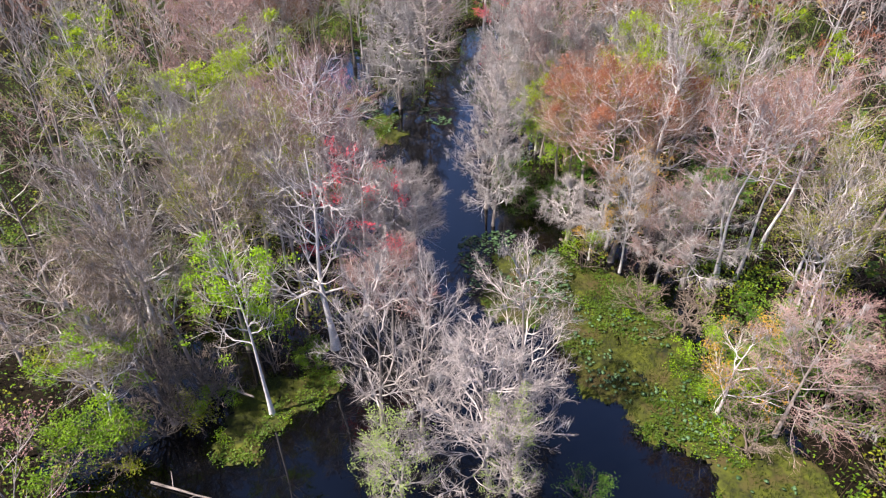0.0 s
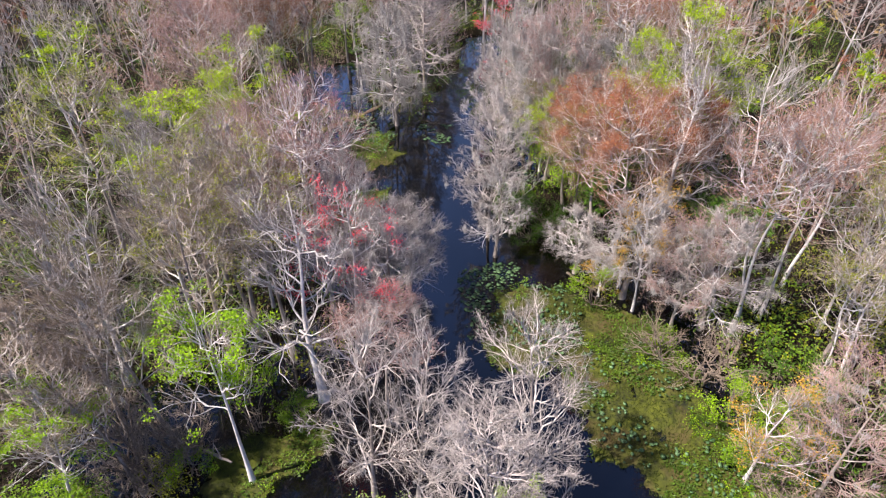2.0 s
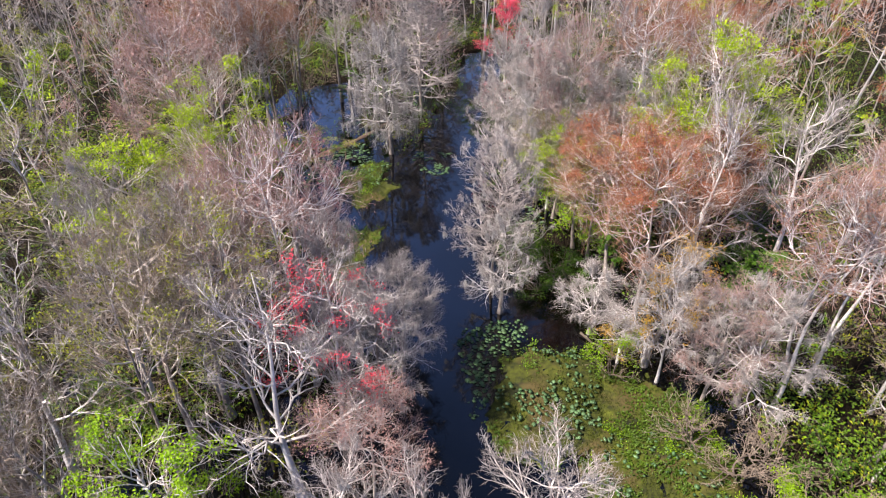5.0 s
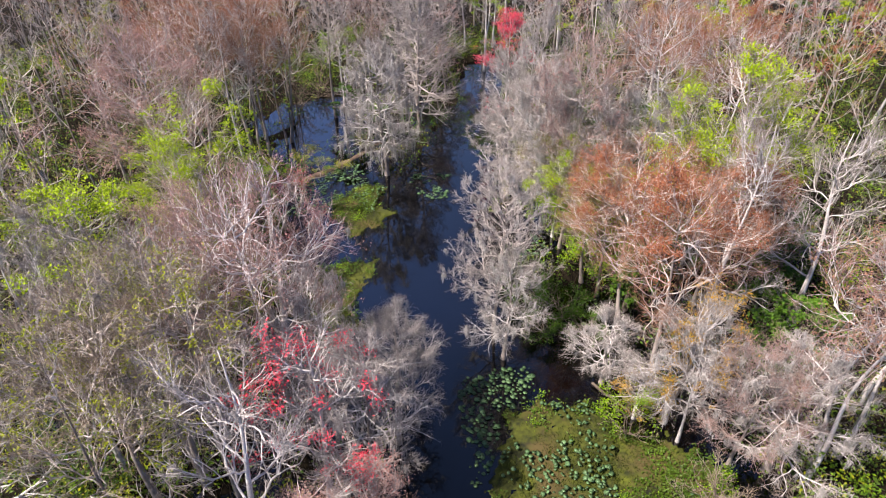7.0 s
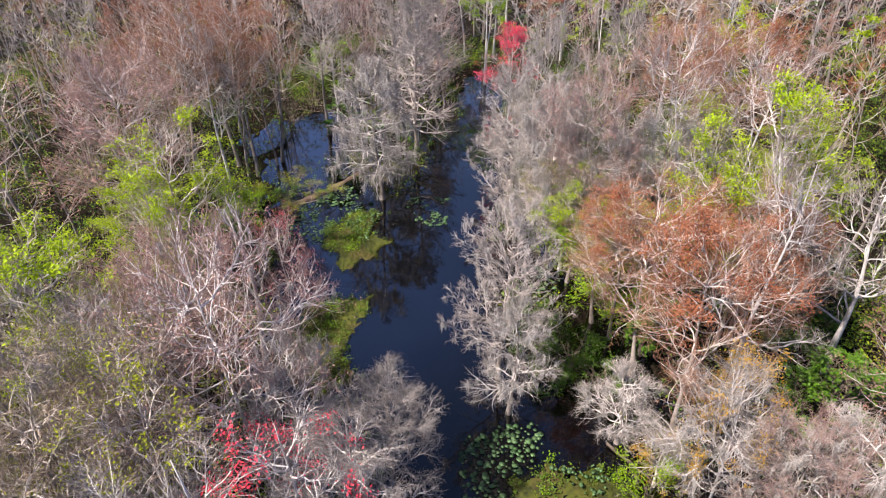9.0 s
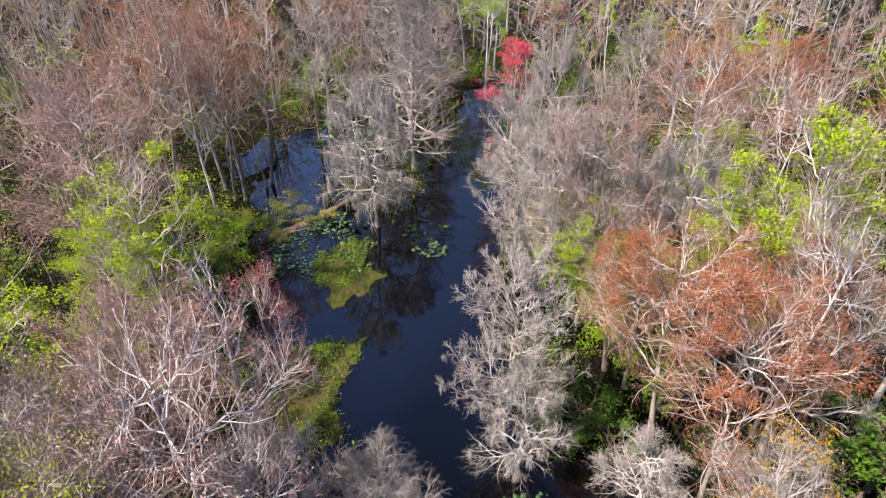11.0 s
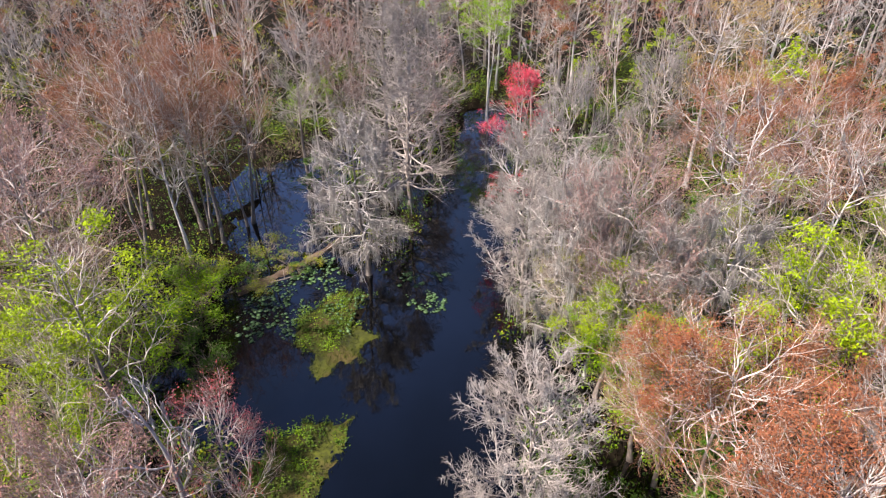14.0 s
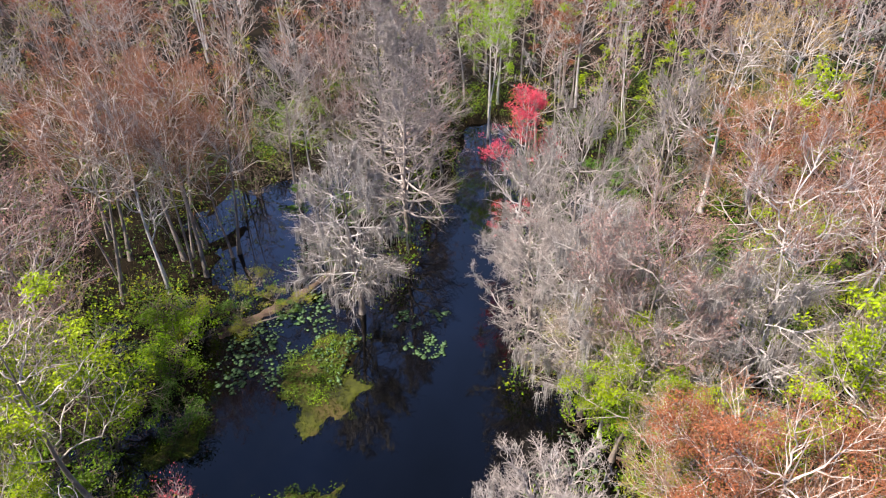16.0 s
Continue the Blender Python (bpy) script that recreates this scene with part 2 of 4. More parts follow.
def tree(name, label, seed, height=14, bole=0.4, reach=3.4, limbs=10, rise=38, wander=0.5, girth=0.2, flare=1.8, forks=7, twigs=7,
         twig_len=0.85, twig_r=0.013, moss=0, moss_len=0.7, leaf=0, per=8, leaf_size=0.09, leaf_spread=0.17, cone=0.0, droop=0.0, stems=1,
         bark=None, twig_mat=None, leaf_mat=None, leaf_from=0.0, low=False, subs=4, category="tree", leaf_name="foliage", patch=0.6, compact=1.0):
    """One tree: trunk, limbs that fork twice, fine twigs, hanging moss, leaves or buds. bole: where the crown begins; cone: 1 makes it pointed."""
    rng = np.random.default_rng(seed)
    root = thing(name, label, category)
    twig_base, twig_tip, twig_rad = [], [], []
    sub_base, sub_tip = [], []
    spray = Buf()
    moss_at = []
    sides = (9, 6, 4) if not low else (5, 3, 3)
    for st in range(stems):
        buf = Buf()
        k = 14
        top = height * (1 if st == 0 else rng.uniform(0.7, 0.95))
        s = np.linspace(0, 1, k)
        lean = rng.normal(size=2) * (0.03 if stems == 1 else 0.13) * top
        sway = sum(wander * 0.42 / f ** 1.1 * np.sin(2.6 * f * s[:, None] + rng.uniform(0, 6.3, 2)) for f in (1.0, 2.1, 3.7))
        sway -= sway[0]
        path = np.stack([lean[0] * s + sway[:, 0], lean[1] * s + sway[:, 1], s * top * 0.95], 1)
        if stems > 1:
            path[:, :2] += rng.normal(size=2) * 0.03 * height
        path[0, 2] = -0.6
        rad = girth * (1 - 0.93 * s ** 0.85) * (1 + (flare - 1) * np.exp(-s * 14)) * (1 if st == 0 else 0.75)
        tube(buf, path, rad, sides[0])
        # grey, pale, mossy and conical trees: trunk bark has shade in its colour
        trunk = part("trunk", buf, SHADED_TRUNK if bark in (BARK_GREY, BARK_PALE) or moss > 100 or cone > 0.5 else bark, root)
        count = limbs if st == 0 else max(3, limbs * 2 // 3)
        for i in range(count):
            az = i * 2.4 + rng.normal() * 0.3 + st * 1.3
            if cone > 0.5:
                f = bole + (0.98 - bole) * ((i + rng.uniform(0.1, 0.9)) / count)
                g = (f - bole) / (1 - bole)
                at = np.array([np.interp(f, s, path[:, j]) for j in range(3)])
                long = reach * (1 - 0.93 * g) * rng.uniform(0.75, 1.2) + 0.3
                el = radians(rise + 8 * g + rng.normal() * 9)
                goal = at + long * np.array((math.cos(az) * math.cos(el), math.sin(az) * math.cos(el), math.sin(el)))
            else:
                # the limb's end lies on the crown's dome; it leaves the trunk below that
                u = (i + rng.uniform(0.2, 0.8)) / count
                zc = 0.98 - 1.45 * u ** 1.15
                mid = top * (bole + (1 - bole) * 0.42)
                ring = math.sqrt(max(0.0, 1 - max(zc, 0) ** 2)) * rng.uniform(0.72, 1.05)
                up = (top - mid) if zc > 0 else (mid - top * bole)
                goal = np.array((path[-1, 0] * 0.6 + math.cos(az) * ring * reach, path[-1, 1] * 0.6 + math.sin(az) * ring * reach, mid + zc * up * rng.uniform(0.9, 1.0)))
                z0 = goal[2] - math.tan(radians(rise + rng.normal() * 6)) * ring * reach * 0.85 - 0.06 * top
                f = min(max(z0 / (top * 0.95), bole * 0.75), rng.uniform(0.76, 0.93))
                at = np.array([np.interp(f, s, path[:, j]) for j in range(3)])
                long = float(np.linalg.norm(goal - at))
            # a limb bows out from the trunk and then up, with some crookedness
            q = np.linspace(0, 1, 10 if not low else 4)
            bow = (at + goal) / 2 + np.array((goal[0] - at[0], goal[1] - at[1], 0)) * 0.12 - (0, 0, 0.10 * long)
            line = at * ((1 - q) ** 2)[:, None] + bow * (2 * q * (1 - q))[:, None] + goal * (q ** 2)[:, None]
            crook = np.cumsum(rng.normal(size=(len(q), 3)), 0) * (0.016 + 0.03 * wander) * long
            line += (crook - crook[0]) * (1 - 0.3 * q)[:, None]
            line[:, 2] -= droop * 0.12 * long * q ** 2
            r0 = min(max(0.028, np.interp(f, s, rad) * 0.42), 0.034 + 0.009 * long)
            thick = r0 * (1 - q) ** 0.8 + 0.007
            lb = Buf() if not low else spray
            tube(lb, line, thick, sides[1])
            for j in range(forks + 1):
                h = 0.16 + 0.8 * (j + rng.uniform(0, 1)) / forks if j < forks else 0.97
                h = min(h, 0.97)
                b0, t0 = on_line(line, h)
                sign = 1 if j % 2 else -1
                bl = (long * (0.60 * (1 - h) + 0.13) + 0.3) * compact * rng.uniform(0.75, 1.25)
                branch = grow_line(b0, aside(t0, sign, 0.75 if j < forks else 0.15, rng, 0.06 - droop * 0.3), bl, 6 if not low else 3, rng, 0.17 + 0.12 * wander, 0.07 - droop * 0.12)
                rb = max(0.012, np.interp(h, q, thick) * 0.6)
                tube(spray, branch, rb * (1 - 0.8 * np.linspace(0, 1, len(branch))) + 0.003, sides[2])
                moss_at += list(branch)
                for w in range(twigs):
                    v = min(0.1 + 0.9 * (w + rng.uniform(0, 1)) / twigs, 0.99)
                    p0, d0 = on_line(branch, v)
                    tw = aside(d0, 1 if w % 2 else -1, 0.95 if w < twigs - 1 else 0.25, rng, 0.10 - droop * 0.3)
                    tl = twig_len * rng.uniform(0.6, 1.2) * (0.45 + 0.35 * bl * (1 - 0.6 * v))
                    p1 = p0 + tw * tl
                    twig_base.append(p0), twig_tip.append(p1), twig_rad.append(max(twig_r * 0.8, rb * (1 - 0.8 * v) * 0.6))
                    for u in range(subs if not low else 1):
                        c0 = p0 + (p1 - p0) * min(0.9, 0.2 + 0.7 * (u + rng.uniform(0, 1)) / max(1, subs))
                        sub_base.append(c0)
                        sub_tip.append(c0 + aside(tw, 1 if u % 2 else -1, 0.9, rng, 0.08 - droop * 0.2) * tl * rng.uniform(0.35, 0.65))
            if not low:
                part("limb", lb, bark, trunk)
    tagged(part("branch_spray", spray, bark, root, "crooked side branches"), kind="stuff")
    tb = Buf()
    spikes(tb, twig_base, twig_tip, np.array(twig_rad) * (1.0 if not low else 1.7))
    spikes(tb, sub_base, sub_tip, twig_r * (0.62 if not low else 1.2), 2)
    tagged(part("twig_spray", tb, twig_mat, root, "fine twigs", smooth=False), kind="stuff")
    if moss:
        mb = Buf()
        pts = np.array(moss_at)
        pick = pts[rng.integers(0, len(pts), int(moss * 0.5))]
        each = 12 if not low else 5
        size = np.repeat(rng.uniform(0.35, 1.3, len(pick)), each)
        pick = np.repeat(pick, each, 0) + rng.normal(size=(len(pick) * each, 3)) * (0.065, 0.065, 0.04)
        fall = moss_len * size * rng.uniform(0.3, 1.1, len(pick))
        tip = pick + np.stack([rng.normal(size=len(pick)) * 0.07, rng.normal(size=len(pick)) * 0.07, -fall], 1)
        spikes(mb, pick, tip, 0.015 * (1 if not low else 1.9))
        tagged(part("moss_drape", mb, MOSS, root, "hanging grey moss strands", smooth=False), kind="stuff")
    if leaf:
        fb = Buf()
        tips = np.array(twig_tip + sub_tip)
        if leaf_from > 0:
            tips = tips[tips[:, 2] > height * (bole + (1 - bole) * leaf_from)]
        wave = np.sin(tips[:, 0] * 1.7 + seed) + np.sin(tips[:, 1] * 1.9 + 2.1 * seed) + np.sin(tips[:, 2] * 1.5 + 0.7 * seed) + rng.normal(size=len(tips)) * 0.5
        tips = tips[wave > np.quantile(wave, 1 - patch)]
        cl = tips[rng.integers(0, len(tips), int(leaf))]
        each = per if not low else max(2, per * 2 // 5)
        cl = np.repeat(cl, each, 0) + rng.normal(size=(len(cl) * each, 3)) * leaf_spread * (1, 1, 0.6)
        leaves(fb, cl, leaf_size * (1 if not low else 1.55), rng)
        tagged(part(leaf_name, fb, leaf_mat, root, smooth=False), kind="stuff")
    return root


KINDS = {
    "grey_cypress": dict(label="bare grey cypress with thin moss on its limbs", bark="BARK_GREY", twig_mat="TWIG_GREY", moss=70, reach=3.0, limbs=13, forks=8, twigs=9, bole=0.34, rise=26, girth=0.17),
    "dome_cypress": dict(label="bare grey cypress with a dense domed crown", bark="BARK_GREY", twig_mat="TWIG_GREY", moss=190, moss_len=0.6, reach=3.0, limbs=30, forks=9, twigs=8, twig_len=0.55, subs=3, bole=0.26, rise=46, girth=0.10, droop=0.2, compact=0.58, wander=0.3),
    "twin_cypress": dict(label="slender bare cypress with fine ascending limbs over water", bark="BARK_PALE", twig_mat="TWIG_GREY", moss=70, moss_len=0.6, reach=3.0, limbs=15, forks=9, twigs=8, twig_len=0.62, subs=3, bole=0.12, rise=46, girth=0.12, compact=0.8, wander=0.35),
    "moss_tree": dict(label="bare swamp tree hung with thick grey moss", bark="BARK_WHITE", twig_mat="TWIG_GREY", moss=460, moss_len=1.2, reach=3.0, limbs=17, forks=8, twigs=8, bole=0.1, rise=22, droop=0.4, girth=0.17),
    "curtain_tree": dict(label="pale swamp tree draped in long moss curtains", bark="BARK_WHITE", twig_mat="TWIG_GREY", moss=620, moss_len=1.7, reach=3.0, limbs=24, forks=8, twigs=7, bole=0.04, rise=14, droop=0.6, girth=0.16),
    "tall_cypress": dict(label="tall bare conical grey cypress tree", bark="BARK_GREY", twig_mat="TWIG_GREY", moss=90, subs=3, reach=4.2, limbs=56, forks=7, twigs=6, twig_len=0.7, bole=0.1, rise=16, cone=0.85, girth=0.19, droop=0.1, wander=0.3, compact=0.9),
    "pink_maple": dict(label="bare maple with pinkish budding twigs", bark="BARK_GREY", twig_mat="TWIG_PINK", leaf=480, per=6, leaf_size=0.046, leaf_mat="BUD_ROSE", twig_r=0.012, subs=2, reach=3.9, limbs=13, forks=9, twigs=11, bole=0.38, rise=26, leaf_name="bud_haze", girth=0.115),
    "rust_maple": dict(patch=0.42, label="maple covered in rust-brown winged seeds", bark="BARK_PALE", twig_mat="TWIG_RUST", leaf=300, per=24, leaf_size=0.042, leaf_spread=0.19, leaf_mat="BUD_RUST", twig_r=0.012, reach=3.9, limbs=14, subs=3, forks=8, twigs=9, bole=0.38, rise=26, leaf_from=0.5, leaf_name="seed_haze", girth=0.13),
    "olive_tree": dict(label="thin pale tree with small olive-green spring leaves", bark="BARK_PALE", twig_mat="TWIG_BEIGE", leaf=130, per=20, leaf_size=0.052, leaf_mat="LEAF_OLIVE", leaf_spread=0.2, reach=3.0, limbs=11, forks=7, bole=0.46, rise=36, girth=0.16),
    "beige_tree": dict(label="bare tree with beige twigs", bark="BARK_PALE", twig_mat="TWIG_BEIGE", moss=30, reach=3.3, limbs=12, forks=8, twigs=10, bole=0.46, rise=34, girth=0.19, wander=0.8),
    "green_tree": dict(label="slender tree in fresh bright green leaf", bark="BARK_WHITE", twig_mat="TWIG_BEIGE", patch=0.7, leaf=85, per=52, leaf_size=0.062, leaf_mat="LEAF_BRIGHT", leaf_spread=0.2, reach=2.7, limbs=10, forks=6, twigs=5, bole=0.47, rise=34, girth=0.14),
    "lime_tree": dict(label="spreading tree in yellow-green spring leaf", bark="BARK_PALE", twig_mat="TWIG_BEIGE", patch=0.6, leaf=115, per=50, leaf_size=0.064, leaf_mat="LEAF_LIME", leaf_spread=0.21, reach=3.0, limbs=11, forks=7, twigs=5, bole=0.42, rise=32, girth=0.15),
    "red_maple": dict(patch=0.5, label="maple with vivid red seed clusters", bark="BARK_WHITE", twig_mat="TWIG_GREY", leaf=64, per=52, leaf_size=0.044, leaf_mat="BUD_RED", leaf_spread=0.23, reach=3.0, limbs=11, forks=7, twigs=6, bole=0.28, rise=30, leaf_from=0.2, leaf_name="seed_haze", girth=0.16),
    "crimson_maple": dict(patch=0.6, label="maple with a dense vivid red crown", bark="BARK_WHITE", twig_mat="TWIG_GREY", leaf=330, per=22, leaf_size=0.055, leaf_mat="BUD_CHERRY", leaf_spread=0.2, reach=3.0, limbs=11, forks=7, twigs=6, bole=0.28, rise=30, leaf_from=0.45, leaf_name="seed_haze", girth=0.16),
    "rose_maple": dict(label="small maple with crimson spring buds", bark="BARK_PALE", twig_mat="TWIG_PINK", leaf=240, per=7, leaf_size=0.045, leaf_mat="BUD_CRIMSON", reach=3.2, limbs=11, forks=8, twigs=7, bole=0.35, rise=32, leaf_name="bud_haze", leaf_from=0.45, girth=0.15),
    "umbrella_maple": dict(label="maple with a flat spreading crown of pinkish twigs", bark="BARK_WHITE", twig_mat="TWIG_PINK", leaf=420, per=6, leaf_size=0.045, leaf_mat="BUD_ROSE", twig_r=0.012, subs=3, reach=5.0, limbs=18, forks=9, twigs=9, moss=60, bole=0.5, rise=14, wander=0.9, leaf_name="bud_haze", girth=0.16),
    "pink_moss_tree": dict(label="pinkish bare tree with ragged grey moss", bark="SHADED_TRUNK", twig_mat="TWIG_PINK", moss=150, moss_len=0.9, reach=3.5, limbs=16, forks=9, twigs=8, bole=0.16, rise=24, girth=0.11, twig_r=0.012),
    "bent_maple": dict(label="tall maple with bent pale trunks and pinkish crown", bark="BARK_WHITE", twig_mat="TWIG_PINK", moss=60, leaf=420, per=7, leaf_size=0.045, leaf_mat="BUD_DUSK", twig_r=0.012, reach=4.2, limbs=9, forks=8, twigs=7, bole=0.72, rise=22, wander=1.4, girth=0.15, leaf_name="bud_haze"),
    "stilt_maple": dict(label="tall maple with straight bare trunks and rusty crown", bark="BARK_PALE", twig_mat="TWIG_RUST", leaf=420, per=7, leaf_size=0.045, leaf_mat="BUD_DUSK", twig_r=0.012, reach=3.4, limbs=9, forks=7, twigs=6, bole=0.55, rise=36, wander=0.5, girth=0.16, stems=2, leaf_from=0.3, leaf_name="bud_haze"),
    "thin_tree": dict(label="slender pale tree with few olive-green leaves", bark="BARK_WHITE", twig_mat="TWIG_BEIGE", leaf=130, per=14, leaf_size=0.055, leaf_mat="LEAF_OLIVE", reach=2.4, limbs=9, forks=6, twigs=4, bole=0.42, rise=44, wander=0.9, girth=0.11, stems=2),
    "gold_tree": dict(label="tree with pale golden spring catkins", bark="BARK_WHITE", twig_mat="TWIG_BEIGE", leaf=240, per=18, leaf_size=0.052, leaf_mat="BUD_GOLD", reach=3.8, limbs=11, bole=0.38, rise=28, leaf_name="catkin_haze"),
    "pale_green_cypress": dict(label="cypress with a haze of pale new needles", bark="BARK_GREY", twig_mat="TWIG_GREY", leaf=480, per=7, leaf_size=0.06, leaf_mat="LEAF_PALE", reach=2.6, limbs=12, bole=0.2, rise=30, cone=0.3, leaf_name="needle_haze"),
    "deep_green_tree": dict(label="evergreen tree with dense deep green leaves", bark="BARK_BROWN", twig_mat="TWIG_BEIGE", leaf=220, per=12, leaf_size=0.13, leaf_mat="LEAF_DEEP", reach=2.3, limbs=11, forks=6, twigs=4, bole=0.15, rise=30, height=9),
    "white_snag": dict(label="dead white tree with broken limbs and moss", bark="BARK_WHITE", twig_mat="TWIG_GREY", moss=60, moss_len=0.9, reach=2.2, limbs=9, forks=5, twigs=2, bole=0.4, rise=50, wander=0.9, girth=0.26),
    "white_tree": dict(label="bare tree with wide crooked white limbs", bark="BARK_WHITE", twig_mat="TWIG_GREY", moss=40, reach=4.0, limbs=11, forks=9, twigs=8, bole=0.3, rise=30, wander=0.8, girth=0.22),
    "orange_tree": dict(label="young tree with orange and yellow-green new leaves", bark="BARK_WHITE", twig_mat="TWIG_BEIGE", leaf=90, per=20, leaf_size=0.05, leaf_mat="BUD_ORANGE", reach=2.0, limbs=7, forks=5, twigs=4, bole=0.3, rise=42, height=8, girth=0.11),
    "bright_shrub": dict(label="low swamp shrub in yellow-green new leaf", bark="BARK_BROWN", twig_mat="TWIG_BEIGE", leaf=100, per=16, leaf_size=0.052, leaf_mat="LEAF_BRIGHT", leaf_spread=0.2, reach=1.6, limbs=4, forks=3, twigs=3, bole=0.15, rise=42, height=3.4, girth=0.05, stems=3, category="shrub", twig_len=0.5),
    "fresh_shrub": dict(label="lush swamp bush with fresh green leaves", bark="BARK_BROWN", twig_mat="TWIG_BEIGE", leaf=170, per=17, leaf_size=0.058, leaf_mat="LEAF_FRESH", leaf_spread=0.22, reach=1.7, limbs=5, forks=4, twigs=3, bole=0.1, rise=42, height=4.2, girth=0.05, stems=3, category="shrub", twig_len=0.5, twig_r=0.012),
    "deep_shrub": dict(label="dense low evergreen shrub with dark leaves", bark="BARK_BROWN", twig_mat="TWIG_BEIGE", leaf=120, per=15, leaf_size=0.06, leaf_mat="LEAF_DEEP", leaf_spread=0.2, reach=1.7, limbs=4, forks=3, twigs=3, bole=0.1, rise=38, height=3.0, girth=0.05, stems=3, category="shrub", twig_len=0.5, twig_r=0.012),
    "olive_shrub": dict(label="scrubby olive-green shrub at the water's edge", bark="BARK_BROWN", twig_mat="TWIG_BEIGE", leaf=90, per=15, leaf_size=0.049, leaf_mat="LEAF_OLIVE", leaf_spread=0.2, reach=1.5, limbs=4, forks=3, twigs=4, bole=0.1, rise=42, height=3.2, girth=0.05, stems=3, category="shrub", twig_len=0.5, twig_r=0.012),
    "bare_shrub": dict(label="tangled bare brown thicket shrub", bark="BARK_BROWN", twig_mat="TWIG_BEIGE", reach=1.3, limbs=4, forks=4, twigs=4, bole=0.1, rise=50, height=3.0, girth=0.05, stems=3, category="shrub", twig_len=0.6, twig_r=0.012),
}
NAMED = {"BARK_GREY": BARK_GREY, "BARK_PALE": BARK_PALE, "BARK_WHITE": BARK_WHITE, "BARK_BROWN": BARK_BROWN, "SHADED_TRUNK": SHADED_TRUNK, "TWIG_GREY": TWIG_GREY, "TWIG_PINK": TWIG_PINK, "TWIG_BEIGE": TWIG_BEIGE, "TWIG_RUST": TWIG_RUST,
         "LEAF_BRIGHT": LEAF_BRIGHT, "LEAF_LIME": LEAF_LIME, "LEAF_FRESH": LEAF_FRESH, "LEAF_OLIVE": LEAF_OLIVE, "LEAF_DEEP": LEAF_DEEP, "LEAF_PALE": LEAF_PALE, "BUD_RED": BUD_RED, "BUD_RUST": BUD_RUST,
         "BUD_ROSE": BUD_ROSE, "BUD_GOLD": BUD_GOLD, "BUD_CRIMSON": BUD_CRIMSON, "BUD_ORANGE": BUD_ORANGE, "BUD_DUSK": BUD_DUSK, "BUD_CHERRY": BUD_CHERRY}
models = {}


def model(kind, variant, level):
    """The first tree of a kind. level 0: full crown, 1: thinner, 2: for the far woods. Returns it with its true height and crown radius."""
    key = (kind, variant, level)
    if key not in models:
        o = dict(KINDS[kind])
        for k in ("bark", "twig_mat", "leaf_mat"):
            if k in o:
                o[k] = NAMED[o[k]]
        li, fo, tw = o.get("limbs", 10), o.get("forks", 7), o.get("twigs", 7)
        if level == 0 and "shrub" not in kind and kind != "white_snag":
            li, fo = li * 5 // 4, fo + 2
        if level == 1:
            o["subs"] = 2
            fo, tw = max(4, fo - 1), max(2, tw * 3 // 5)
            o["leaf"] = o.get("leaf", 0) * 2 // 3
            o["moss"] = o.get("moss", 0) * 2 // 3
        if level == 2:
            o["leaf"] = o.get("leaf", 0) * 3 // 5
            li, fo, tw = max(6, li * 3 // 4), max(3, fo - 3), max(2, tw // 2)
        o["limbs"], o["forks"], o["twigs"] = li, fo, tw
        ob = tree(kind, seed=sum(map(ord, kind)) * 7 + variant * 101 + level, low=level == 2, **o)
        pts = []
        for child in ob.children:
            if child.name.startswith("twig_spray"):
                v = np.empty(len(child.data.vertices) * 3)
                child.data.vertices.foreach_get("co", v)
                pts.append(v.reshape(-1, 3))
        pts = np.concatenate(pts)
        models[key] = [ob, float(np.percentile(pts[:, 2], 99.3)), float(np.percentile(np.hypot(pts[:, 0], pts[:, 1]), 90)), False]
    return models[key]


def plant(kind, x, y, height, radius, spin, variant=0, level=0, tilt=(0, 0), label="", group=""):
    """One tree of that kind with its foot at x, y."""
    rec = model(kind, variant, level)
    ob, h0, r0, used = rec
    sz = height / h0
    sx = min(max(radius / r0, 0.55 * sz), 1.8 * sz)
    m = pose(x, y, 0, tilt[0], tilt[1], 0) @ pose(0, 0, 0, 0, 0, spin) @ Matrix.Diagonal((sx, sx, sz, 1))
    if not used:
        rec[3] = True
        ob.matrix_basis = m
        made = ob
    else:
        old = ob.scale.copy()
        made = copy_thing(ob, m @ Matrix.Diagonal((1 / old.x, 1 / old.y, 1 / old.z, 1)))
    return tagged(made, label, "", group)


# ---- ground and water ----
# open water: capsules x0, y0, x1, y1, radius
CREEK = [(0, 12, 0, 26, 8.0), (-13.5, 20, -11.5, 27.5, 2.2), (-9, 14, -15, 21, 4.0), (0.3, 26, 1.3, 44, 2.8), (0.6, 44, -1.0, 56, 4.3), (-1.5, 56, 1.5, 66, 4.2), (1.5, 66, 4.2, 76, 3.6),
         (4.2, 76, 6.8, 100, 2.2), (-13, 56, -5, 58, 3.6), (-12, 64, -7, 68, 3.0), (-13, 74, -12, 86, 2.7), (6, 44, 9, 45.5, 3.0),
         (5, 56, 10, 57, 2.8), (10, 14, 10, 20, 3.2), (-18, 25, -12, 30, 2.0), (14, 18, 12, 32, 4.5), (-9.5, 22, -8, 25.5, 2.8), (6.5, 33, 6.5, 37, 3.4), (-7.5, 46, -7.3, 51, 2.8)]


def creek_distance(x, y):
    d = np.full(np.shape(x), 1e9)
    for x0, y0, x1, y1, r in CREEK:
        t = np.clip(((x - x0) * (x1 - x0) + (y - y0) * (y1 - y0)) / ((x1 - x0) ** 2 + (y1 - y0) ** 2), 0, 1)
        d = np.minimum(d, np.hypot(x - x0 - t * (x1 - x0), y - y0 - t * (y1 - y0)) - r)
    return d


